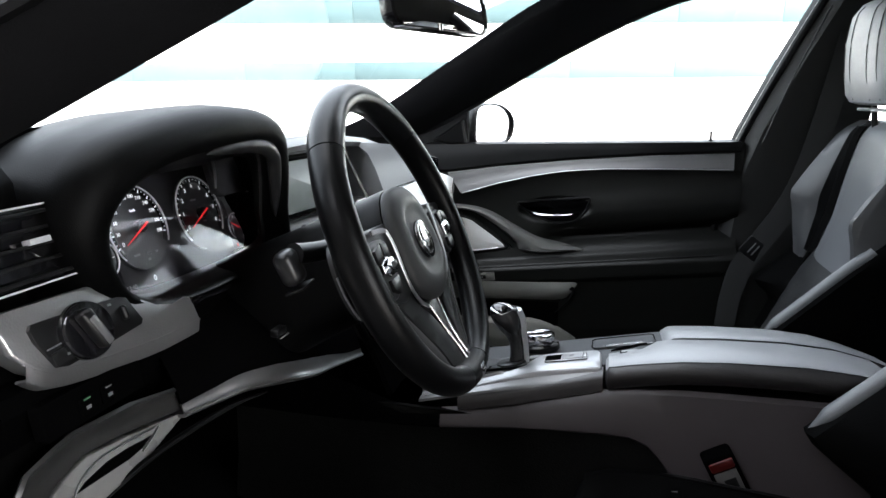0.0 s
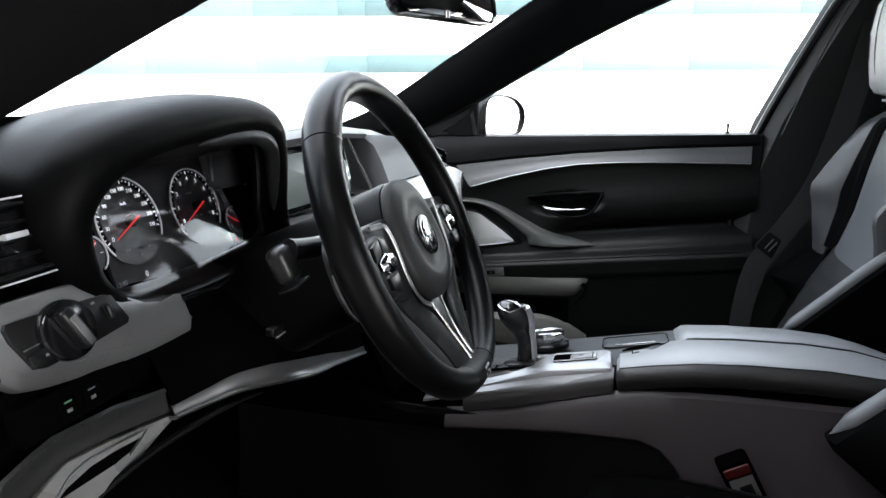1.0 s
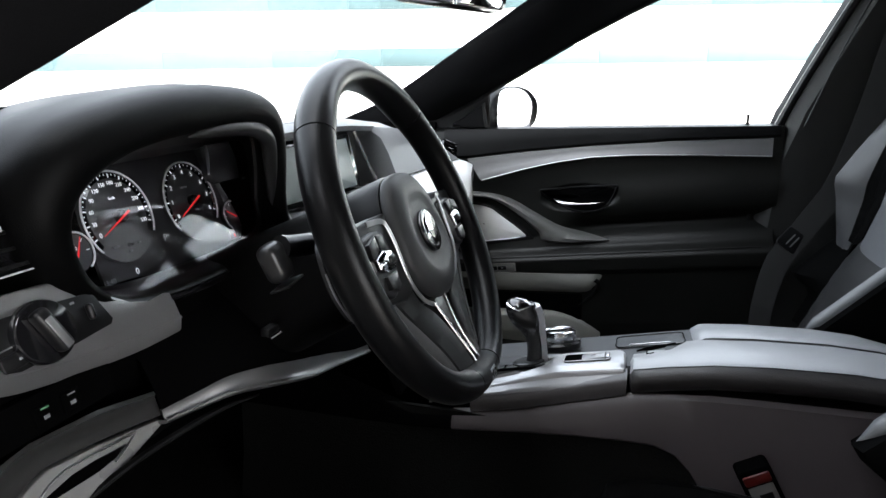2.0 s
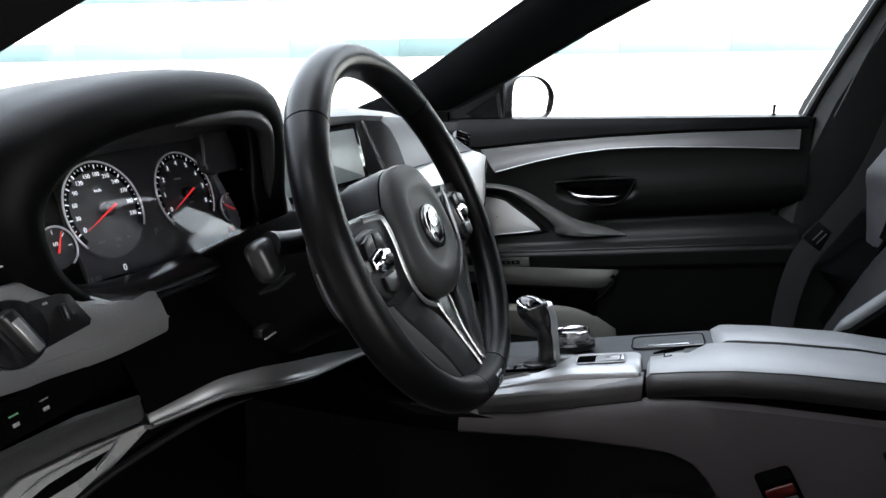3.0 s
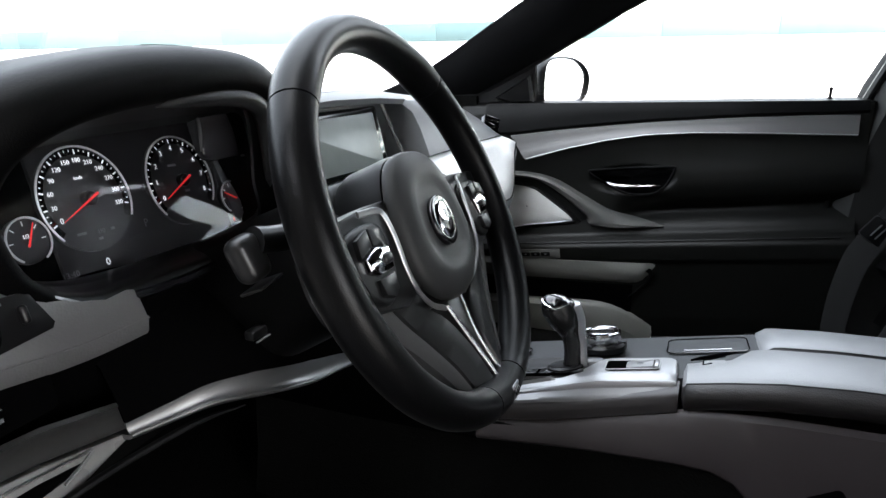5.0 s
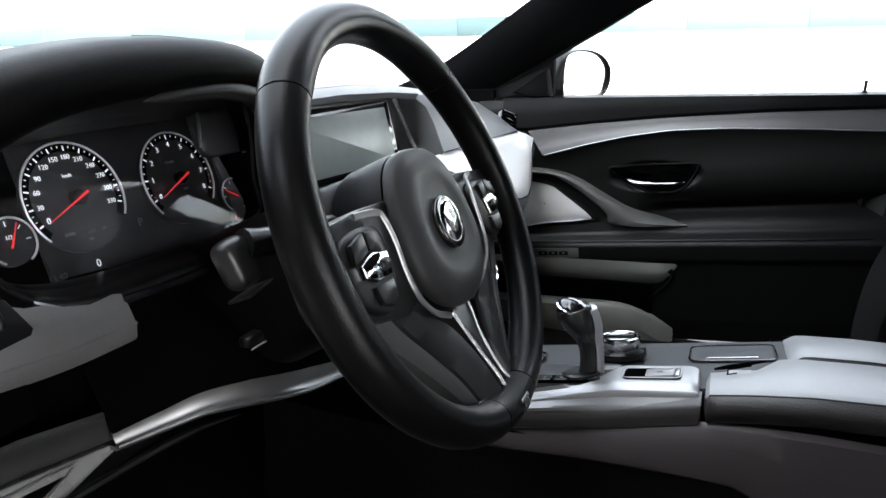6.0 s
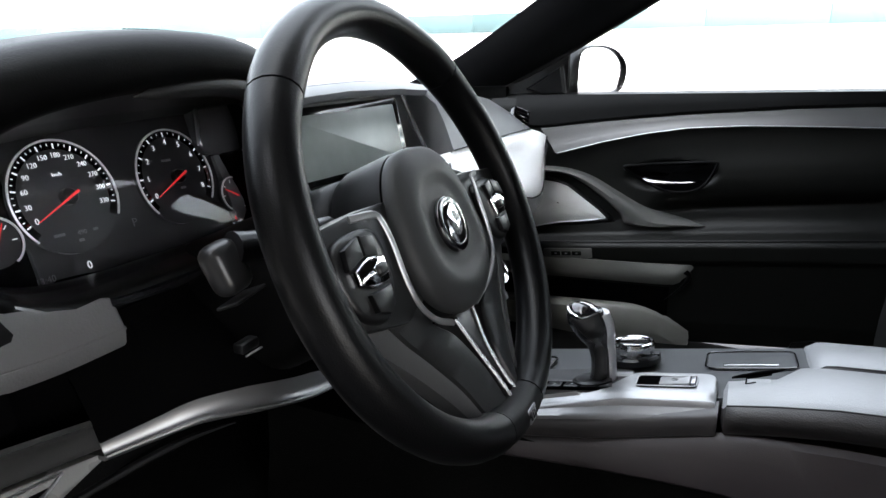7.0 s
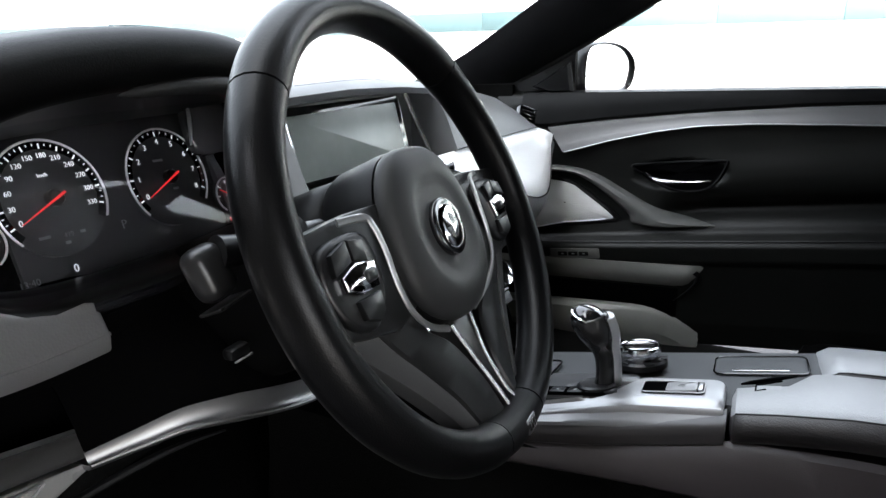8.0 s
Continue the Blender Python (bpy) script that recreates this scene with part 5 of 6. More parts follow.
    for a in range(0, 360, 60):
        part("key", slab(rrect(0.014, 0.008, 0.0015), 0.003, m @ Matrix.Rotation(radians(a), 4, "Z") @ Matrix.Translation((0, 0.0315, 0.0125)), 0.0008), SATIN, k)


selector()


def armrest():
    def top(y):
        pts = [(-0.21, 0.609), (-0.27, 0.622), (-0.33, 0.632), (-0.40, 0.638), (-0.50, 0.641), (-0.57, 0.637), (-0.62, 0.626), (-0.68, 0.606)]
        for (p, q), (r, t) in zip(pts, pts[1:]):
            if y >= r:
                return q + (t - q) * (p - min(p, y)) / (p - r)
        return pts[-1][1]
    def lid(x0, x1, y0, y1, lift, label, notch=False):
        a = thing("armrest", ((x0 + x1) / 2, (y0 + y1) / 2, 0.56), label, "armrest", "armrest lids")
        rings = []
        n = 30
        for k in range(-2, n + 3):
            q = max(0, min(1, k / n))
            y = y0 + (y1 - y0) * q
            e = {-2: 0.0, -1: 0.6}.get(k, 1.0) if k < 0 else {n + 2: 0.0, n + 1: 0.6}.get(k, 1.0)
            d = (1 - e) * 0.010
            xe = x1
            if notch:
                xe = x1 - 0.046 * max(0.0, min(1.0, (y + 0.305) / 0.03)) - 0.006 * max(0.0, min(1.0, (y + 0.25) / 0.02))
            ya = y + (0.004 if k < 0 else -0.004 if k > n else 0) * (1 - e)
            xa, xb = x0 + d, xe - d
            def z(x, dz):
                return top(y) + lift - 0.11 * (x + 0.134) - 0.10 * max(0.0, x) + dz - (0.0 if notch else 0.008 * max(0.0, 1 - (y0 - y) / 0.018) ** 2)
            lo, hi = -0.042 + d, -d
            rings.append([Vector((x, ya, z(x, dz))) for x, dz in ((xa + 0.006, lo), (xa, lo + 0.006), (xa - 0.008, (lo + hi) / 2 - 0.002), (xa - 0.006, hi - 0.011), (xa + 0.003, hi - 0.004), (xa + 0.006, hi - 0.0025), (xa + 0.014, hi), ((xa + xb) / 2, hi + 0.002), (xb - 0.012, hi), (xb - 0.003, hi - 0.003), (xb, hi - 0.009), (xb, lo + 0.006), (xb - 0.006, lo))])
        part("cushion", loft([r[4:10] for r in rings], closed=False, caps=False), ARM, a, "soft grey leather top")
        part("cushion_side", loft([[r[i] for i in (9, 10, 11, 12, 0, 1, 2, 3, 4)] for r in rings], closed=False, caps=False), ARMSHADE, a, "leather side, its shade put into the colour", sharp=85)
        for r in (rings[0], rings[-1]):
            bm = bmesh.new()
            bm.faces.new([bm.verts.new(p) for p in r])
            part("end_face", bm, ARMSHADE, a)
        part("seam", tube([r[4] + Vector((0, 0, 0.0002)) for r in rings[2:-2]], 0.0010, 6), SATIN, a, "dark seam")
        return a
    lid(-0.134, -0.004, -0.224, -0.62, 0.0, "grey leather armrest lid on the driver's side, shut", True)
    lid(0.001, 0.134, -0.320, -0.66, 0.001, "grey leather armrest lid on the passenger's side, shut")
    b = thing("armrest_latch", (-0.082, -0.246, 0.612), "small grey release latch let into the armrest's front", "latch")
    def on_lid(x, y, up=0.0006):
        return Vector((x, y, top(y) - 0.11 * (x + 0.134) + up))
    part("key", slab([(-0.007, -0.013), (0.007, -0.013), (0.007, 0.013), (-0.007, 0.013)], 0.004, plane_m(on_lid(-0.066, -0.256, 0.0008), (1, 0, -0.11), (0, 1, -0.21)), 0.0006), ARM, b, "grey key")
    part("key_outline", tube([on_lid(x, y, 0.0008) for x, y in ((-0.044, -0.270), (-0.057, -0.2435), (-0.076, -0.2425), (-0.071, -0.253))], 0.0012, 6), MATT, b, "dark outline of the key")
    part("slot", tube([on_lid(x, y, -0.0005) for x, y in ((-0.052, -0.228), (-0.046, -0.240), (-0.036, -0.262), (-0.024, -0.286))], [0.0012, 0.0026, 0.0026, 0.001], 8), MATT, b, "black finger slot")
    solid("armrest_box", box((0, -0.42, 0.47), (0.245, 0.40, 0.16), 0.01), SIDE, "dark grey box under the armrest lids", "console")


armrest()


# ---- passenger door ----
def fx(y, z):
    """The inner face of the passenger door: x over y and z."""
    q = z + 0.114 * (y - 0.26)
    pts = [(0.20, 0.73), (0.30, 0.705), (0.38, 0.698), (0.455, 0.690), (0.462, 0.682), (0.50, 0.680), (0.512, 0.690), (0.525, 0.715), (0.56, 0.725), (0.66, 0.733), (0.74, 0.731), (0.80, 0.733), (0.86, 0.740), (0.90, 0.757), (0.96, 0.77)]
    k = max(0.0, min(1.0, (0.0 - y) / 0.12))
    k = k * k * (3 - 2 * k)
    under = 0.034 * k * math.exp(-((q - 0.575) / 0.022) ** 2) - 0.014 * k * math.exp(-((q - 0.655) / 0.045) ** 2)
    e = 1.0 - ((y + 0.062) / 0.112) ** 2 - ((z - 0.7 + 0.08 * (y + 0.062)) / 0.040) ** 2
    e = max(0.0, min(1.0, e * 1.3))
    under += 0.020 * e * e * (3 - 2 * e)
    for (a, b), (c, d) in zip(pts, pts[1:]):
        if q <= c:
            return b + (d - b) * (max(a, q) - a) / (c - a) + under
    return pts[-1][1]


def belt(y):
    """Height of the door's top edge."""
    return 0.886 - 0.020 * (y + 0.05) if y < 0.4 else 0.877


def trim_low(y):
    pts = [(0.215, 0.738), (0.10, 0.772), (0.0, 0.796), (-0.09, 0.811), (-0.2, 0.819), (-0.35, 0.822), (-0.60, 0.823)]
    for (a, b), (c, d) in zip(pts, pts[1:]):
        if y >= c:
            return b + (d - b) * (a - min(a, y)) / (a - c)
    return pts[-1][1]


def trim_high(y):
    pts = [(0.26, 0.800), (0.1, 0.822), (-0.09, 0.842), (-0.3, 0.858), (-0.60, 0.872)]
    for (a, b), (c, d) in zip(pts, pts[1:]):
        if y >= c:
            return b + (d - b) * (a - min(a, y)) / (a - c)
    return pts[-1][1]


def face_m(y, z, out=0.0):
    """A frame on the door's face: u to the rear, v up, its z into the cabin."""
    m = plane_m((fx(y, z) - out, y, z), (0, -1, 0), (0, 0, 1))
    return m


def passenger_door():
    d = thing("passenger_door", (0.74, -0.1, 0.28), "shut passenger door with black leather panel and aluminium strip", "door")
    rows = []
    for k in range(150):
        y = 0.40 - 0.95 * k / 149
        b = belt(y)
        lean, top = 0.114 * (y - 0.26), b - 0.006
        zs = [0.24 + 0.0045 * j - lean for j in range(118)]
        zs += [zs[-1] + (top - zs[-1]) * j / 22 for j in range(1, 23)]
        col = [(fx(y, z), y, z) for z in zs]
        col += [(fx(y, b) + 0.004, y, b), (0.772, y, b + 0.004), (0.790, y, b + 0.001)]
        rows.append(col)
    part("panel", sheet(rows, 0.02, (1, 0, 0)), LEATHER, d, "black leather door panel")
    # upper leather ledge
    rows = []
    for k in range(34):
        y = 0.33 - 0.872 * k / 33
        b, h = belt(y), trim_high(y) + 0.002
        rows.append([(fx(y, h) - 0.003, y, h), (fx(y, h) - 0.007, y, h + 0.006), (fx(y, (h + b) / 2) - 0.006, y, (h + b) / 2), (fx(y, b) - 0.004, y, b - 0.006), (fx(y, b) + 0.002, y, b + 0.002), (0.775, y, b + 0.006)])
    part("upper_ledge", sheet(rows, 0.003, (1, 0, 0)), PLASTIC, d, "black leather upper ledge")
    # aluminium strip
    rows = []
    for k in range(40):
        q = k / 39
        lo = 0.212 - 0.738 * q
        hi = 0.257 - 0.783 * q
        a, b = Vector((0, hi, trim_high(hi))), Vector((0, lo, trim_low(lo)))
        col = []
        for t, o in ((0, 0.002), (0.04, 0.007), (0.3, 0.010), (0.62, 0.0115), (0.68, 0.0135), (0.95, 0.0165), (1.0, 0.0135), (1.02, 0.004)):
            p = a.lerp(b, t)
            col.append((fx(p.y, p.z) - o, p.y, p.z))
        rows.append(col)
    part("trim_strip", sheet(rows, 0.003, (1, 0, 0)), DOORALU, d, "brushed aluminium strip with a bright lower edge")
    line = [(fx(y, trim_low(y)) - 0.0165, y, trim_low(y) + 0.0025) for y in [0.21 - 0.735 * k / 40 for k in range(41)]]
    part("trim_edge", tube(line, 0.0013, 6), RIBBON, d, "satin edge")
    # handle bowl and lever
    def yz(pts, n=4, out=0.0):
        return [Vector((fx(p.x, p.y) - out, p.x, p.y)) for p in smooth([(a, b, 0) for a, b in pts], n, True)]
    bowl = [(0.045, 0.716), (0.0, 0.722), (-0.08, 0.731), (-0.15, 0.738), (-0.160, 0.730), (-0.142, 0.690), (-0.11, 0.668), (-0.05, 0.664), (0.0, 0.680), (0.03, 0.700)]
    ring = yz(bowl, 4, 0.003)
    h = part("handle_bowl", tube(ring, 0.0032, 8, True, up=(1, 0, 0)), PLASTIC, d, "recessed handle bowl")
    c = sum(ring, Vector()) / len(ring)
    # Flat floor; its black stands in for the shade of a deep bowl.
    bm = loft([[c + (p - c) * f + Vector((o, 0, 0)) for p in ring] for f, o in ((1.0, 0.0), (0.95, 0.0025), (0.7, 0.0026), (0.02, 0.0026))], caps=False)
    part("bowl_floor", bm, MATT, h, "flat floor, the bowl's shade put into its black")
    lev = smooth([(fx(0.01, 0.69) - 0.010, 0.012, 0.696), (0.712, -0.02, 0.687), (0.708, -0.07, 0.687), (0.708, -0.115, 0.691), (0.714, -0.132, 0.693)], 5)
    part("lever", tube(lev, [0.004 + 0.004 * math.sin(math.pi * min(1, k / 12)) for k in range(len(lev))], 12, flat=0.75), DARKCHROME, d, "satin chrome door lever")
    # curved grab handle
    up = smooth([(0.30, 0.705, 0), (0.20, 0.705, 0), (0.13, 0.690, 0), (0.06, 0.655, 0), (0.0, 0.625, 0), (-0.06, 0.606, 0), (-0.150, 0.588, 0)], 6)
    lo = smooth([(0.30, 0.690, 0), (0.20, 0.690, 0), (0.15, 0.672, 0), (0.10, 0.640, 0), (0.050, 0.600, 0), (0.022, 0.573, 0), (-0.146, 0.584, 0)], 6)
    rows = []
    for a, b in zip(up, lo):
        col = []
        fade = max(0.0, min(1.0, (a.x + 0.155) / 0.05)) ** 0.7
        for t, o in ((0, -0.004), (0.04, 0.010), (0.2, 0.020), (0.5, 0.024), (0.8, 0.020), (0.96, 0.010), (1, -0.004)):
            p = a.lerp(b, t)
            col.append((fx(p.x, p.y) + 0.003 - (o + 0.003) * fade, p.x, p.y))
        rows.append(col)
    part("grab_handle", sheet(rows, 0.003, (1, 0, 0)), HANDLE, d, "dark grey curved grab handle")
    # speaker panel and its frame
    sp = [(0.33, 0.668), (0.235, 0.670), (0.19, 0.662), (0.165, 0.648), (0.082, 0.590), (0.10, 0.577), (0.20, 0.560), (0.33, 0.540)]
    ring = yz(sp, 4, 0.002)
    s = part("speaker_frame", tube(ring, 0.004, 8, True, up=(1, 0, 0)), SATIN, d, "black frame of the door loudspeaker")
    c = sum(ring, Vector()) / len(ring)
    bm = loft([[c + (p - c) * f + Vector((o, 0, 0)) for p in ring] for f, o in ((0.985, 0.001), (0.95, -0.004), (0.88, -0.006), (0.5, -0.008), (0.02, -0.009))], caps=False)
    for f in (1.07, 1.13):
        part("speaker_border", tube([c + (p - c) * f + Vector((0.002, 0, 0)) for p in ring], 0.0022, 6, True, up=(1, 0, 0)), SATIN, s, "black border line")
    part("speaker_edge", tube([p + Vector((-0.006, 0, 0.004)) for p in ring[20:29]], 0.0016, 6), DIALRING, s, "bright lower edge")
    part("speaker_cover", bm, SPEAKER, s, "grey perforated cover")
    # armrest ledge lines and seat-memory switches
    part("ledge_seam", tube([(fx(y, 0.512 - 0.114 * (y - 0.26)) - 0.004, y, 0.5125 - 0.114 * (y - 0.26)) for y in [0.36 - 0.88 * k / 24 for k in range(25)]], 0.0016, 6), SATIN, d)
    m = plane_m((0.6805, 0.165, 0.4945), (0, -1, 0.114), (-0.05, 0.1, 1))
    p = part("switch_panel", slab(rrect(0.125, 0.026, 0.003), 0.006, m @ Matrix.Translation((0, 0, 0.002)), 0.001), HANDLE, d, "panel with three small switches")
    for k in range(3):
        q = part("switch", slab(rrect(0.024, 0.011, 0.0015), 0.003, m @ Matrix.Translation((-0.030 + 0.027 * k, 0, 0.0035)), 0.001), PLASTIC, p)
        part("mark", box((0, 0, 0), (0.006, 0.003, 0.0004), 0.0001, m @ Matrix.Translation((-0.030 + 0.027 * k, 0, 0.0037))), DIMWHITE, q)
    # moulded band below the switches, ending in a curve above the pocket
    rows = []
    for k in range(30):
        q = k / 29
        col = []
        for j, (dz, o) in enumerate(((0.028, -0.010), (0.034, -0.002), (0.046, 0.006), (0.062, 0.011), (0.078, 0.011), (0.094, 0.002))):
            end = -0.070 - 0.075 * (dz / 0.094) ** 0.7
            y = 0.36 + (end - 0.36) * q
            z = 0.386 + dz - 0.05 * (y - 0.2)
            fade = min(1.0, (1 - q) / 0.05)
            col.append((fx(y, z) - o * fade + 0.003 * (1 - fade), y, z))
        rows.append(col)
    part("armrest_band", sheet(rows, 0.003, (1, 0, 0)), BANDLIT, d, "moulded band, light put into its olive grey")
    # Black sheet on the panel stands in for the shade inside the pocket.
    rows = [[(fx(y, z) - 0.003, y, z) for z in (0.340 - 0.05 * (y - 0.2), 0.37 - 0.05 * (y - 0.2), 0.392 - 0.05 * (y - 0.2), 0.405 - 0.05 * (y - 0.2), 0.418 - 0.05 * (y - 0.2))] for y in (0.36, 0.2, 0.05, -0.05, -0.085)]
    end = smooth([(-0.118, 0.480, 0), (-0.128, 0.468, 0), (-0.118, 0.444, 0), (-0.097, 0.418, 0), (-0.076, 0.398, 0)], 5)
    part("band_end", tube([(fx(p.x, p.y) - 0.003, p.x, p.y) for p in end], [0.007 - 0.0003 * k for k in range(len(end))], 10, up=(1, 0, 0)), PLASTIC, d, "rounded end of the band")
    part("pocket_shade", sheet(rows, 0.001, (1, 0, 0)), MATT, d, "black sheet laid for the shade in the pocket opening")
    # door pocket
    rows = []
    for k in range(21):
        y = 0.36 - 0.50 * k / 20
        y = max(y, -0.115)
        t = 0.356 - 0.06 * (y - 0.26) - 0.09 * max(0.0, (k - 13) / 7) ** 2
        g = min(1.0, (20 - k) / 9) ** 1.1
        y -= 0.0012 * k
        rows.append([(fx(y, t) - 0.001, y, t + 0.006), (fx(y, t) - 0.020 * g, y, t + 0.004 * g), (fx(y, t) - 0.030 * g, y, t - 0.006), (fx(y, t) - 0.034 * g, y, t - 0.05), (fx(y, t) - 0.030 * g, y, 0.33 - 0.03), (fx(y, t) - 0.02 * g, y, 0.27)])
    part("pocket", sheet(rows, 0.005, (1, 0, 0)), POCKETLIT, d, "door pocket, light put into its grey")
    # lock pins
    for y in (-0.469, -0.545):
        k = part("lock_pin", lathe([(0.007, 0), (0.0055, 0.004), (0.0032, 0.006), (0.003, 0.018), (0.0042, 0.022), (0.0035, 0.026), (0.0005, 0.027)], Matrix.Translation((0.764, y, belt(y) + 0.003)), 14), SATIN, d, "black lock pin")
    # triangular corner inside the mirror
    o = [(0.31, 0.895), (0.275, 0.915), (0.215, 0.955), (0.205, 0.885), (0.26, 0.882)]
    rows = [[(0.760, y, z) for y, z in o], [(0.775, y, z) for y, z in o]]
    c = Vector((0.748, 0.25, 0.905))
    bm = loft([[Vector((0.775, y, z)) for y, z in o], [Vector((0.758, y, z)) for y, z in o], [Vector((0.75, 0.25 + (y - 0.25) * 0.85, 0.905 + (z - 0.905) * 0.85)) for y, z in o]])
    part("mirror_corner", bm, PLASTIC, d, "black triangular corner")


DOORALU = mat("satin_door_aluminium", (0.145, 0.142, 0.141), 0.46, metal=0.5, grain=0.08, grain_size=0.0012, cells=True, var=0.06)
# Lower front of the door: the light falling there is put into these colours.
POCKETLIT = mat("lit_pocket_plastic", (0.14, 0.14, 0.127), 0.42, grain=0.3, grain_size=0.0015)
BANDLIT = mat("lit_olive_plastic", (0.15, 0.15, 0.136), 0.42, grain=0.3, grain_size=0.0015)
SPEAKER = mat("speaker_cloth", (0.55, 0.55, 0.54), 0.34, grain=0.5, grain_size=0.0022, cells=True)
passenger_door()


def side_mirror():
    s = thing("door_mirror", (0.80, 0.19, 0.88), "silver door mirror outside the passenger window", "mirror")
    o = smooth([(-0.090, -0.060, 0), (-0.094, -0.010, 0), (-0.082, 0.048, 0), (-0.045, 0.062, 0), (0.010, 0.060, 0), (0.058, 0.044, 0), (0.088, 0.016, 0), (0.092, -0.012, 0), (0.080, -0.042, 0), (0.060, -0.056, 0), (0.0, -0.064, 0), (-0.06, -0.066, 0)], 5, True)
    m = plane_m((0.893, 0.150, 0.933), (0.90, -0.44, 0.03), (0.03, 0, 1)) @ Matrix.Diagonal((1.07, 1.02, 1, 1))
    rings = [[m @ Vector((p.x * f, p.y * f, z)) for p in o] for f, z in ((0.93, -0.002), (0.95, 0.006), (1.0, 0.010), (1.04, 0.006), (1.06, -0.01), (1.05, -0.03), (0.9, -0.07), (0.6, -0.095), (0.1, -0.10))]
    part("housing", loft(rings, caps=False), SATIN, s, "black housing")
    part("glass", slab([(p.x * 0.96, p.y * 0.96) for p in o], 0.003, m @ Matrix.Translation((0, 0, 0.003)), 0.001), MIRROR, s, "mirror glass")
    part("foot", tube(smooth([(0.775, 0.25, 0.885), (0.81, 0.23, 0.885), (0.86, 0.21, 0.895)], 4), 0.018, 12, flat=0.7), SATIN, s, "black foot")


side_mirror()


def rear_view_mirror():
    s = thing("rear_view_mirror", (0.0, 0.10, 1.16), "black frameless rear-view mirror hung from the windscreen", "mirror")
    m = plane_m((0.015, 0.080, 1.170), (0.93, -0.37, 0), (0.06, 0.15, 1)) @ Matrix.Diagonal((1.08, 1.15, 1, 1))
    o = rrect(0.25, 0.070, 0.022, 6)
    rings = [[m @ Vector((x * f, y * f, z)) for x, y in o] for f, z in ((0.93, 0.0), (0.95, 0.003), (1.0, 0.002), (1.02, -0.008), (1.0, -0.022), (0.85, -0.036), (0.4, -0.044), (0.02, -0.045))]
    part("housing", loft(rings, caps=False), GLOSS, s, "black housing")
    part("glass", slab([(x * 0.94, y * 0.94) for x, y in o], 0.002, m @ Matrix.Translation((0, 0, 0.0015)), 0.0005), MIRROR, s, "mirror glass")
    part("key", lathe([(0.007, 0), (0.007, 0.010), (0.004, 0.012), (0.0005, 0.012)], plane_m((0.0, 0.082, 1.130), (1, 0, 0), (0, 1, 0)), 16), CHROME, s, "small bright key")
    part("stem", tube(smooth([(0.0, 0.12, 1.175), (0.0, 0.17, 1.20), (0.0, 0.205, 1.215)], 4), 0.016, 12), SATIN, s, "black stem")


rear_view_mirror()


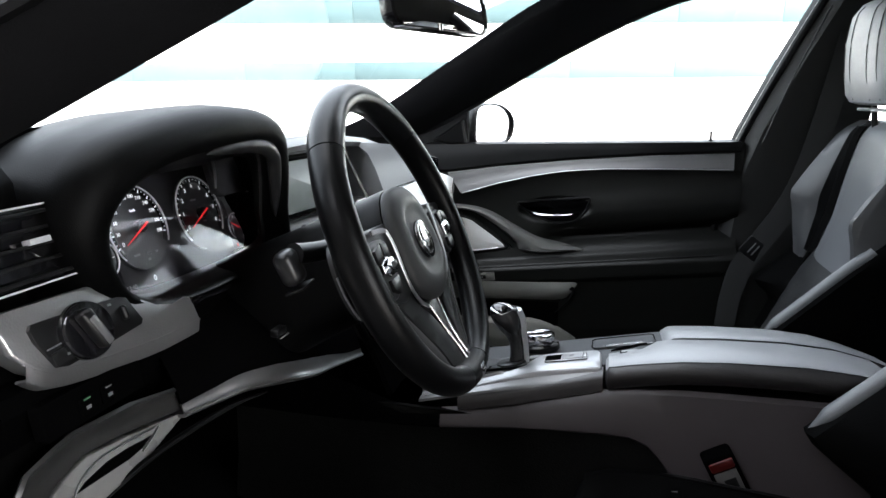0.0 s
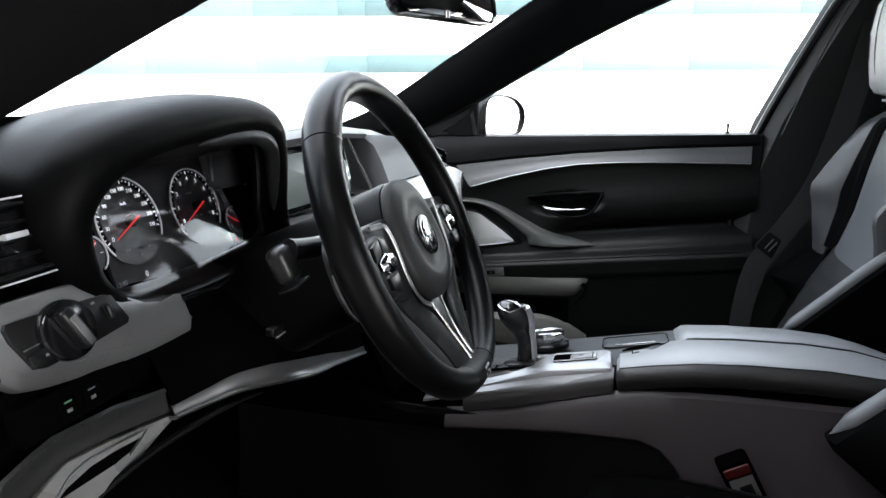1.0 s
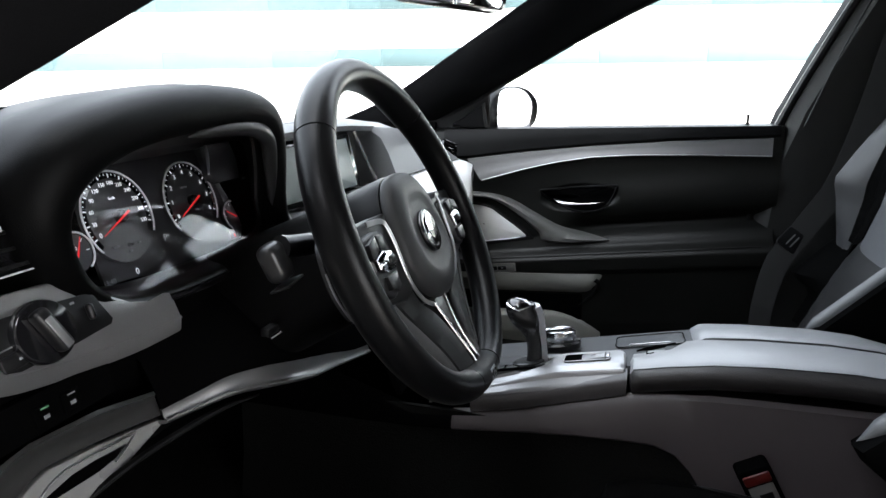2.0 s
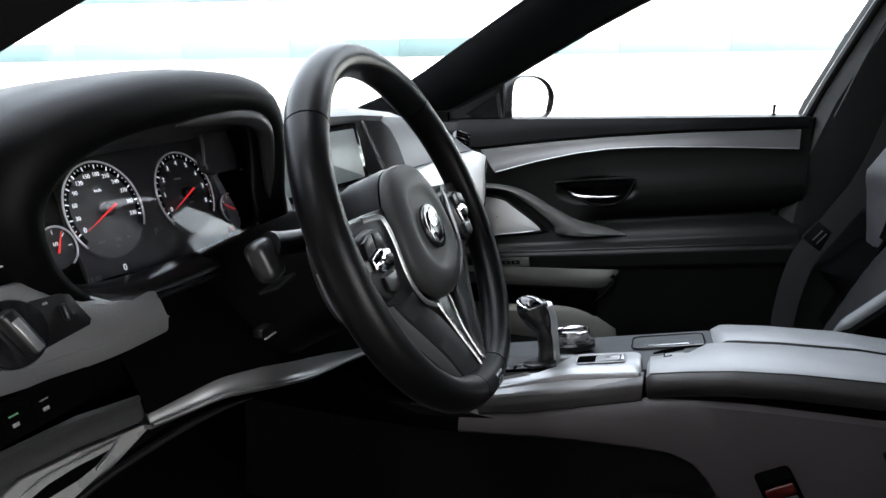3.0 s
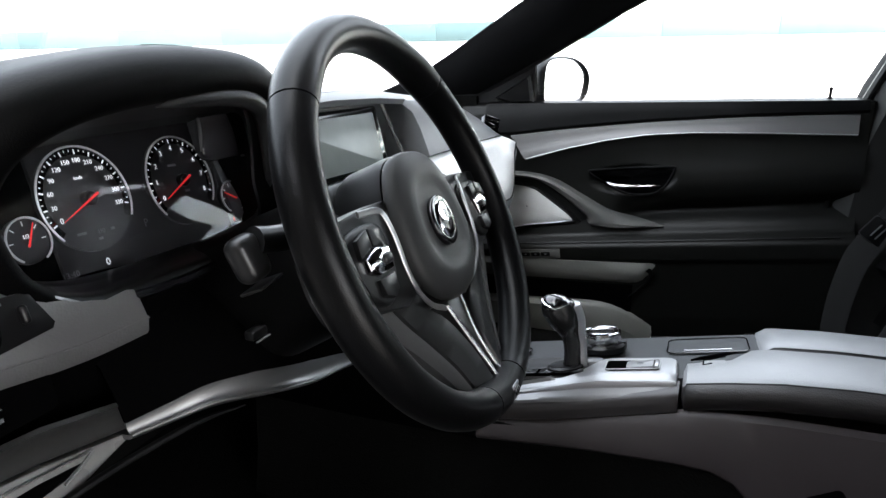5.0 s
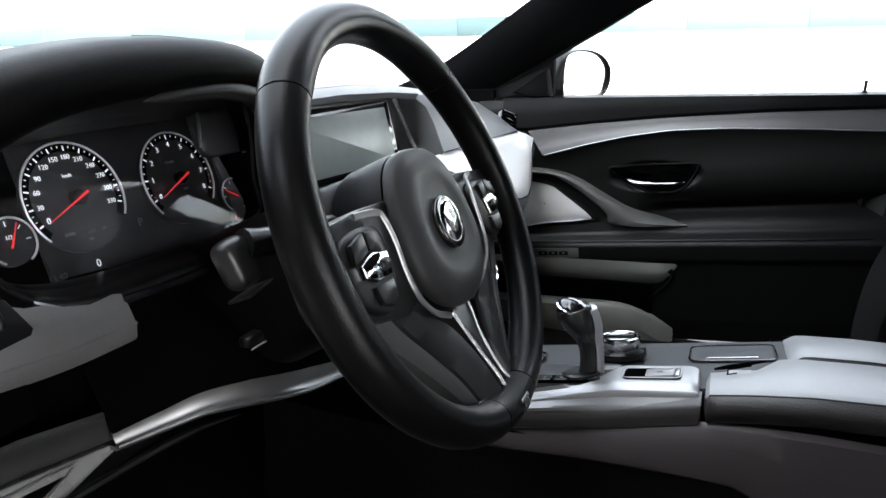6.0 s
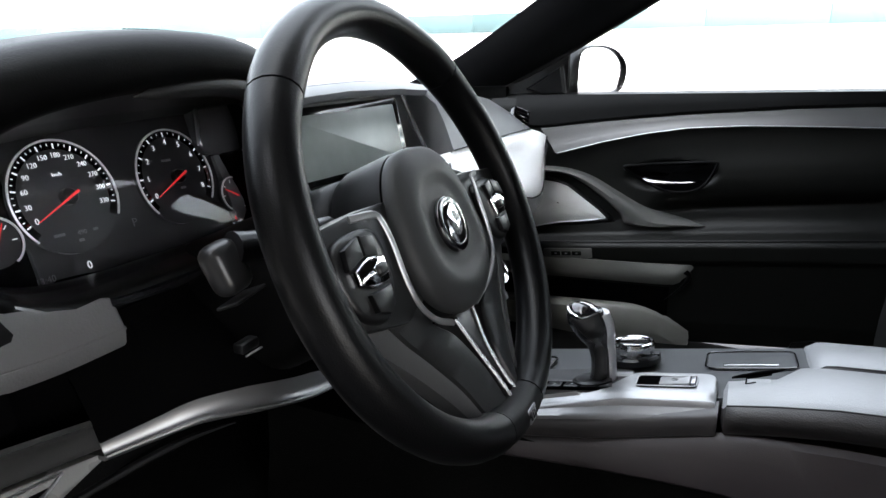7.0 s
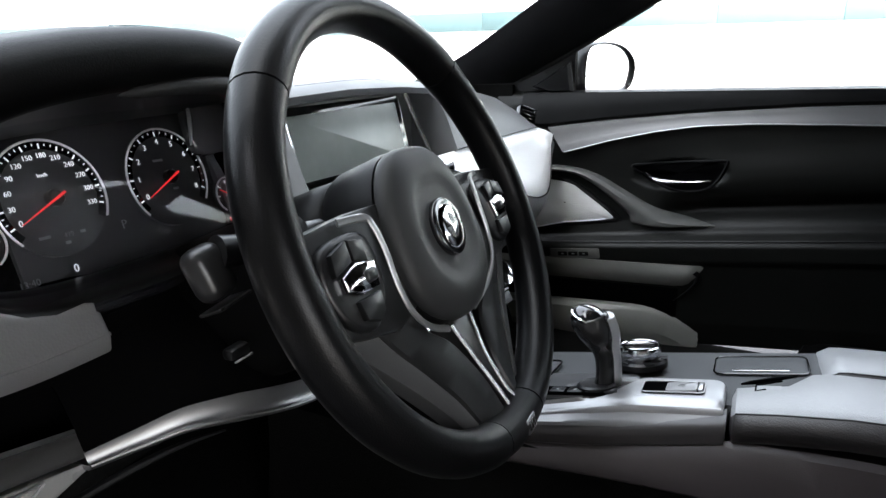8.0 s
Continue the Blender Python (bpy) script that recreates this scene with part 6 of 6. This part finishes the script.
# ---- seats ----
def seat(cx, dy, dz, cdy, cdz, inner, label):
    s = thing("front_seat", (cx, -0.45 + dy, 0.28), label, "seat", "front seats")
    T = Matrix.Translation((cx, dy, dz))
    def put(name, bm, material, parent, lab=""):
        bm.transform(T)
        return part(name, bm, material, parent, lab)
    # cushion
    T = Matrix.Translation((cx, dy + cdy, dz + cdz))
    rings = []
    for y, zt, w in ((-0.122, 0.46, 0.10), (-0.126, 0.50, 0.15), (-0.133, 0.525, 0.185), (-0.145, 0.540, 0.212), (-0.165, 0.549, 0.234), (-0.20, 0.553, 0.250), (-0.24, 0.553, 0.257), (-0.28, 0.553, 0.26), (-0.40, 0.54, 0.262), (-0.52, 0.528, 0.262), (-0.60, 0.52, 0.26)):
        sec = []
        for u in [k / 24 for k in range(25)]:
            x = -w + 2 * w * u
            a = abs(x) / w
            rise = 0.055 * math.exp(-((a - 0.86) / 0.13) ** 2) if y < -0.15 else 0.015 * math.exp(-((a - 0.86) / 0.13) ** 2)
            drop = 0.10 * max(0, a - 0.92) / 0.08
            flute = 0.0035 * abs(math.sin(math.pi * (y + 0.1) / 0.055)) if a < 0.65 else 0
            sec.append(Vector((x, y, zt + rise - drop + flute)))
        sec += [Vector((w, y, 0.40)), Vector((w * 0.9, y, 0.33)), Vector((-w * 0.9, y, 0.33)), Vector((-w, y, 0.40))]
        rings.append(sec)
    put("cushion", loft(rings), SEAT_SHADED, s, "leather cushion, shade put into its black")
    for q in (-1, 1):
        line = [(q * 0.235, y, z) for y, z in ((-0.17, 0.575), (-0.28, 0.597), (-0.40, 0.590), (-0.52, 0.582))]
        put("piping", tube(smooth(line, 5), 0.0022, 8), SATIN, s, "dark piping")
        arc = [(q * 0.10, -0.150, 0.557), (q * 0.155, -0.165, 0.560), (q * 0.190, -0.195, 0.570), (q * 0.205, -0.240, 0.582), (q * 0.205, -0.300, 0.590)]
        put("cushion_seam", tube(smooth(arc, 5), 0.0012, 6), THREAD, s, "thin seam round the cushion corner")
    T = Matrix.Translation((cx, dy, dz))
    # backrest: a plain upper panel, a fluted lower cushion, arrow-shaped shoulder wings and side bolsters
    prof = [(0.40, -0.585), (0.45, -0.600), (0.55, -0.640), (0.67, -0.685), (0.75, -0.708), (0.85, -0.724), (0.93, -0.740), (0.958, -0.757), (0.968, -0.790)]
    def face(z):
        for (a, b), (c, d) in zip(prof, prof[1:]):
            if z <= c:
                return b + (d - b) * (max(a, z) - a) / (c - a)
        return prof[-1][1]
    def slice_(z, w, bulge, back=-0.10):
        sec = []
        for j in range(21):
            x = -w + 2 * w * j / 20
            e = abs(x) / w
            sec.append(Vector((x, face(z) + bulge * (1 - e ** 4) - 0.010 * e ** 8, z)))
        return sec + [Vector((x, face(z) + back, z)) for x in (w, 0, -w)]
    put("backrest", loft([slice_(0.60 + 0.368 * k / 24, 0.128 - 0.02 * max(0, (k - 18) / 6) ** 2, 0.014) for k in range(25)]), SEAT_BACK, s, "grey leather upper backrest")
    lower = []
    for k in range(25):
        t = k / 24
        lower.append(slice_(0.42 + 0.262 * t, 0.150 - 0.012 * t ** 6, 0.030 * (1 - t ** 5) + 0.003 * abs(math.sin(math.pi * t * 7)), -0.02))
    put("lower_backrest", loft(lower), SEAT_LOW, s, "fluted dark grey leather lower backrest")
    put("back_shell", loft([[Vector((x, face(z) + y, z)) for x, y in ((-0.21, -0.05), (-0.20, -0.13), (0.20, -0.13), (0.21, -0.05))] for z in (0.40, 0.60, 0.80, 0.93)]), SEAT_SHADED, s, "black backrest shell")
    for q in (-1, 1):
        rings = []
        for k in range(21):
            z = 0.63 + 0.33 * k / 20
            h = 0.078 * max(0.0, 1 - abs(z - 0.79) / 0.17) ** 0.85
            c = face(z)
            ring = [(0.146, c - 0.04), (0.146, c - 0.004 + 0.10 * h), (0.150, c + 0.004 + 0.2 * h), (0.176, c + 0.004 + 0.68 * h), (0.198, c + 0.003 + h), (0.208, c + h), (0.216, c - 0.010 + 0.9 * h), (0.220, c - 0.10), (0.19, c - 0.11)]
            rings.append([Vector((q * x, y, z)) for x, y in ring])
        # Dark strip that puts the crease's shade between backrest and wing.
        crease = []
        for k in range(17):
            z = 0.66 + 0.29 * k / 16
            h = 0.078 * max(0.0, 1 - abs(z - 0.79) / 0.17) ** 0.85
            crease.append([Vector((q * x, y, z)) for x, y in ((0.116, face(z) + 0.004), (0.126, face(z) + 0.013), (0.140, face(z) + 0.012), (0.153, face(z) + 0.008 + 0.27 * h))])
        put("wing_crease", sheet(crease, 0.004, (0, -1, 0)), SEAT_SHADED, s, "dark strip for the crease's shade between backrest and wing")
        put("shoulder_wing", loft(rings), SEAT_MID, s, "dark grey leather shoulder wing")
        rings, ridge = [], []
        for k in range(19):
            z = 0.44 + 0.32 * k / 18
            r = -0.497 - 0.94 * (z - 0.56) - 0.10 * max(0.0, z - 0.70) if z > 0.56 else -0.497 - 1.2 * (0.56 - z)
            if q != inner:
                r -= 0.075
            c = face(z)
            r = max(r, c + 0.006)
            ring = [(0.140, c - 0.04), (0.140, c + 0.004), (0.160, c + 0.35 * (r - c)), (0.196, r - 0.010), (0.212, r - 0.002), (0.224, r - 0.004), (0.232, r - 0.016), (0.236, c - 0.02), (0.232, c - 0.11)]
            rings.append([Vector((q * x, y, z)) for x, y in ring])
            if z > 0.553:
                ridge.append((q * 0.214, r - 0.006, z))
        b = put("bolster", loft(rings), SEAT_SHADED, s, "leather side bolster, shade put into its black")
        if q != inner:
            continue
        n = len(smooth(ridge[:-1], 4))
        put("bolster_edge", tube(smooth(ridge[:-1], 4), [0.0125 * min(1.0, 0.12 + k / 7) for k in range(n)], 14), PIPING, b, "light grey leather edging")
        put("edge_seam", tube(smooth([(q * 0.2265, y - 0.001, z - 0.004) for _, y, z in ridge[:-1]], 2), 0.0012, 6), THREAD, b, "dark seam")
    # head restraint
    T = Matrix.Translation((cx, dy + 0.085, dz - 0.048))
    h = put("head_restraint", loft([[Vector((0.135 * f * math.copysign(abs(math.cos(a)) ** 0.55, math.cos(a)), -0.82 + off + 0.048 * g * math.copysign(abs(math.sin(a)) ** 0.7, math.sin(a)), z)) for a in (2 * math.pi * j / 28 for j in range(28))] for z, f, g, off in ((1.045, 0.75, 0.55, 0.0), (1.05, 0.90, 0.85, 0.0), (1.065, 0.97, 1.0, 0.002), (1.11, 1.0, 1.08, 0.006), (1.17, 1.0, 1.05, 0.012), (1.22, 0.97, 0.95, 0.012), (1.245, 0.88, 0.7, 0.008), (1.255, 0.6, 0.4, 0.004))]), SEAT, s, "grey leather head restraint")
    for x in (-0.085, -0.045, 0.045, 0.085):
        seam = []
        for z, f, g, off in ((1.055, 0.93, 0.92, 0.0), (1.11, 1.0, 1.08, 0.006), (1.17, 1.0, 1.05, 0.012), (1.22, 0.97, 0.95, 0.012), (1.238, 0.91, 0.78, 0.009)):
            cc = (abs(x) / (0.135 * f)) ** (1 / 0.55)
            seam.append((x, -0.82 + off + 0.048 * g * math.sqrt(max(0.0, 1 - cc * cc)) ** 0.7, z))
        put("head_seam", tube(smooth(seam, 5), 0.0009, 6), SEAM, h, "dark seam")
    for x in (-0.06, 0.06):
        put("post", tube([(x, -0.835, 0.96), (x, -0.82, 1.06)], 0.006, 10), SATIN, s, "black post")
    put("post_guide", box((0, -0.806, 1.036), (0.15, 0.022, 0.006), 0.002), GREYPL, h, "grey guide plate")
    return s


# Seat leather in steps; windscreen light and cabin shade are put into the tones.
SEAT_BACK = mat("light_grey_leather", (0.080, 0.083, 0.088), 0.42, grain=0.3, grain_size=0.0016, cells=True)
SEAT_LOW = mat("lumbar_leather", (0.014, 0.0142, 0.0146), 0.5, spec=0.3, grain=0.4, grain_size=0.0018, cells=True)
SEAT_SHADED = mat("shaded_seat_leather", (0.0013, 0.0013, 0.0013), 0.6, spec=0.02, grain=0.4, grain_size=0.0018, cells=True)
seat(0.395, 0.0, 0.0, -0.185, -0.22, -1, "grey leather passenger seat with fluted backrest and head restraint")
seat(-0.395, 0.012, 0.0, -0.045, -0.145, 1, "leather driver's seat with light piping, shade put into its black")


def belts():
    b = thing("belt_buckle", (-0.165, -0.40, 0.40), "belt buckle with a red button and a white label", "buckle")
    m = plane_m((-0.152, -0.414, 0.444), (0.10, -0.87, 0.46), (-0.15, 0.50, 1))
    part("body", slab(rrect(0.046, 0.112, 0.007), 0.024, m, 0.004), MATT, b, "black body")
    part("button", slab(rrect(0.036, 0.016, 0.003), 0.004, m @ Matrix.Translation((0, 0.040, 0.003)), 0.001), REDPL, b, "red button")
    part("label", slab(rrect(0.034, 0.056, 0.002), 0.001, m @ Matrix.Translation((0, 0.000, 0.001)), 0.0003), STICKER, b, "white label")
    part("label_mark", slab(rrect(0.018, 0.022, 0.001), 0.001, m @ Matrix.Translation((0.002, 0.002, 0.0016)), 0.0003), SATIN, b, "dark printed square")
    s = thing("seat_belt", (0.66, -0.65, 0.60), "black seat belt hanging by the door pillar", "belt")
    line = smooth([(0.655, -0.74, 1.15), (0.655, -0.70, 0.92), (0.65, -0.66, 0.77), (0.645, -0.60, 0.66), (0.64, -0.55, 0.57), (0.64, -0.53, 0.45), (0.65, -0.53, 0.32)], 6)
    rows = [[p + Vector((0.004, 0.024, 0.012)), p, p + Vector((-0.002, -0.024, -0.012))] for p in line]
    part("webbing", sheet(rows, 0.0015, (1, 0, 0)), BELT, s)
    m = plane_m((0.642, -0.578, 0.632), (0.1, -0.6, 0.8), (-0.1, 0.8, 0.6))
    t = part("tongue", slab(rrect(0.050, 0.055, 0.006), 0.006, m @ Matrix.Translation((0, 0, 0.002)), 0.002), SATIN, s, "black tongue")
    for k in (-0.006, 0.006):
        part("bright_edge", box((0, 0, 0), (0.030, 0.003, 0.001), 0.0004, m @ Matrix.Translation((0, k, 0.003))), SILVER, t)


belts()


def wiper():
    w = thing("wiper", (-0.1, 0.75, 0.90), "black windscreen wiper arm at rest", "wiper")
    part("arm", tube(smooth([(0.35, 0.86, 0.90), (0.0, 0.84, 0.925), (-0.3, 0.80, 0.935), (-0.55, 0.74, 0.935)], 5), 0.008, 8), SATIN, w)
    part("blade", tube(smooth([(0.05, 0.83, 0.915), (-0.3, 0.79, 0.925), (-0.58, 0.73, 0.925)], 5), 0.005, 8), SATIN, w, "black rubber blade")


wiper()
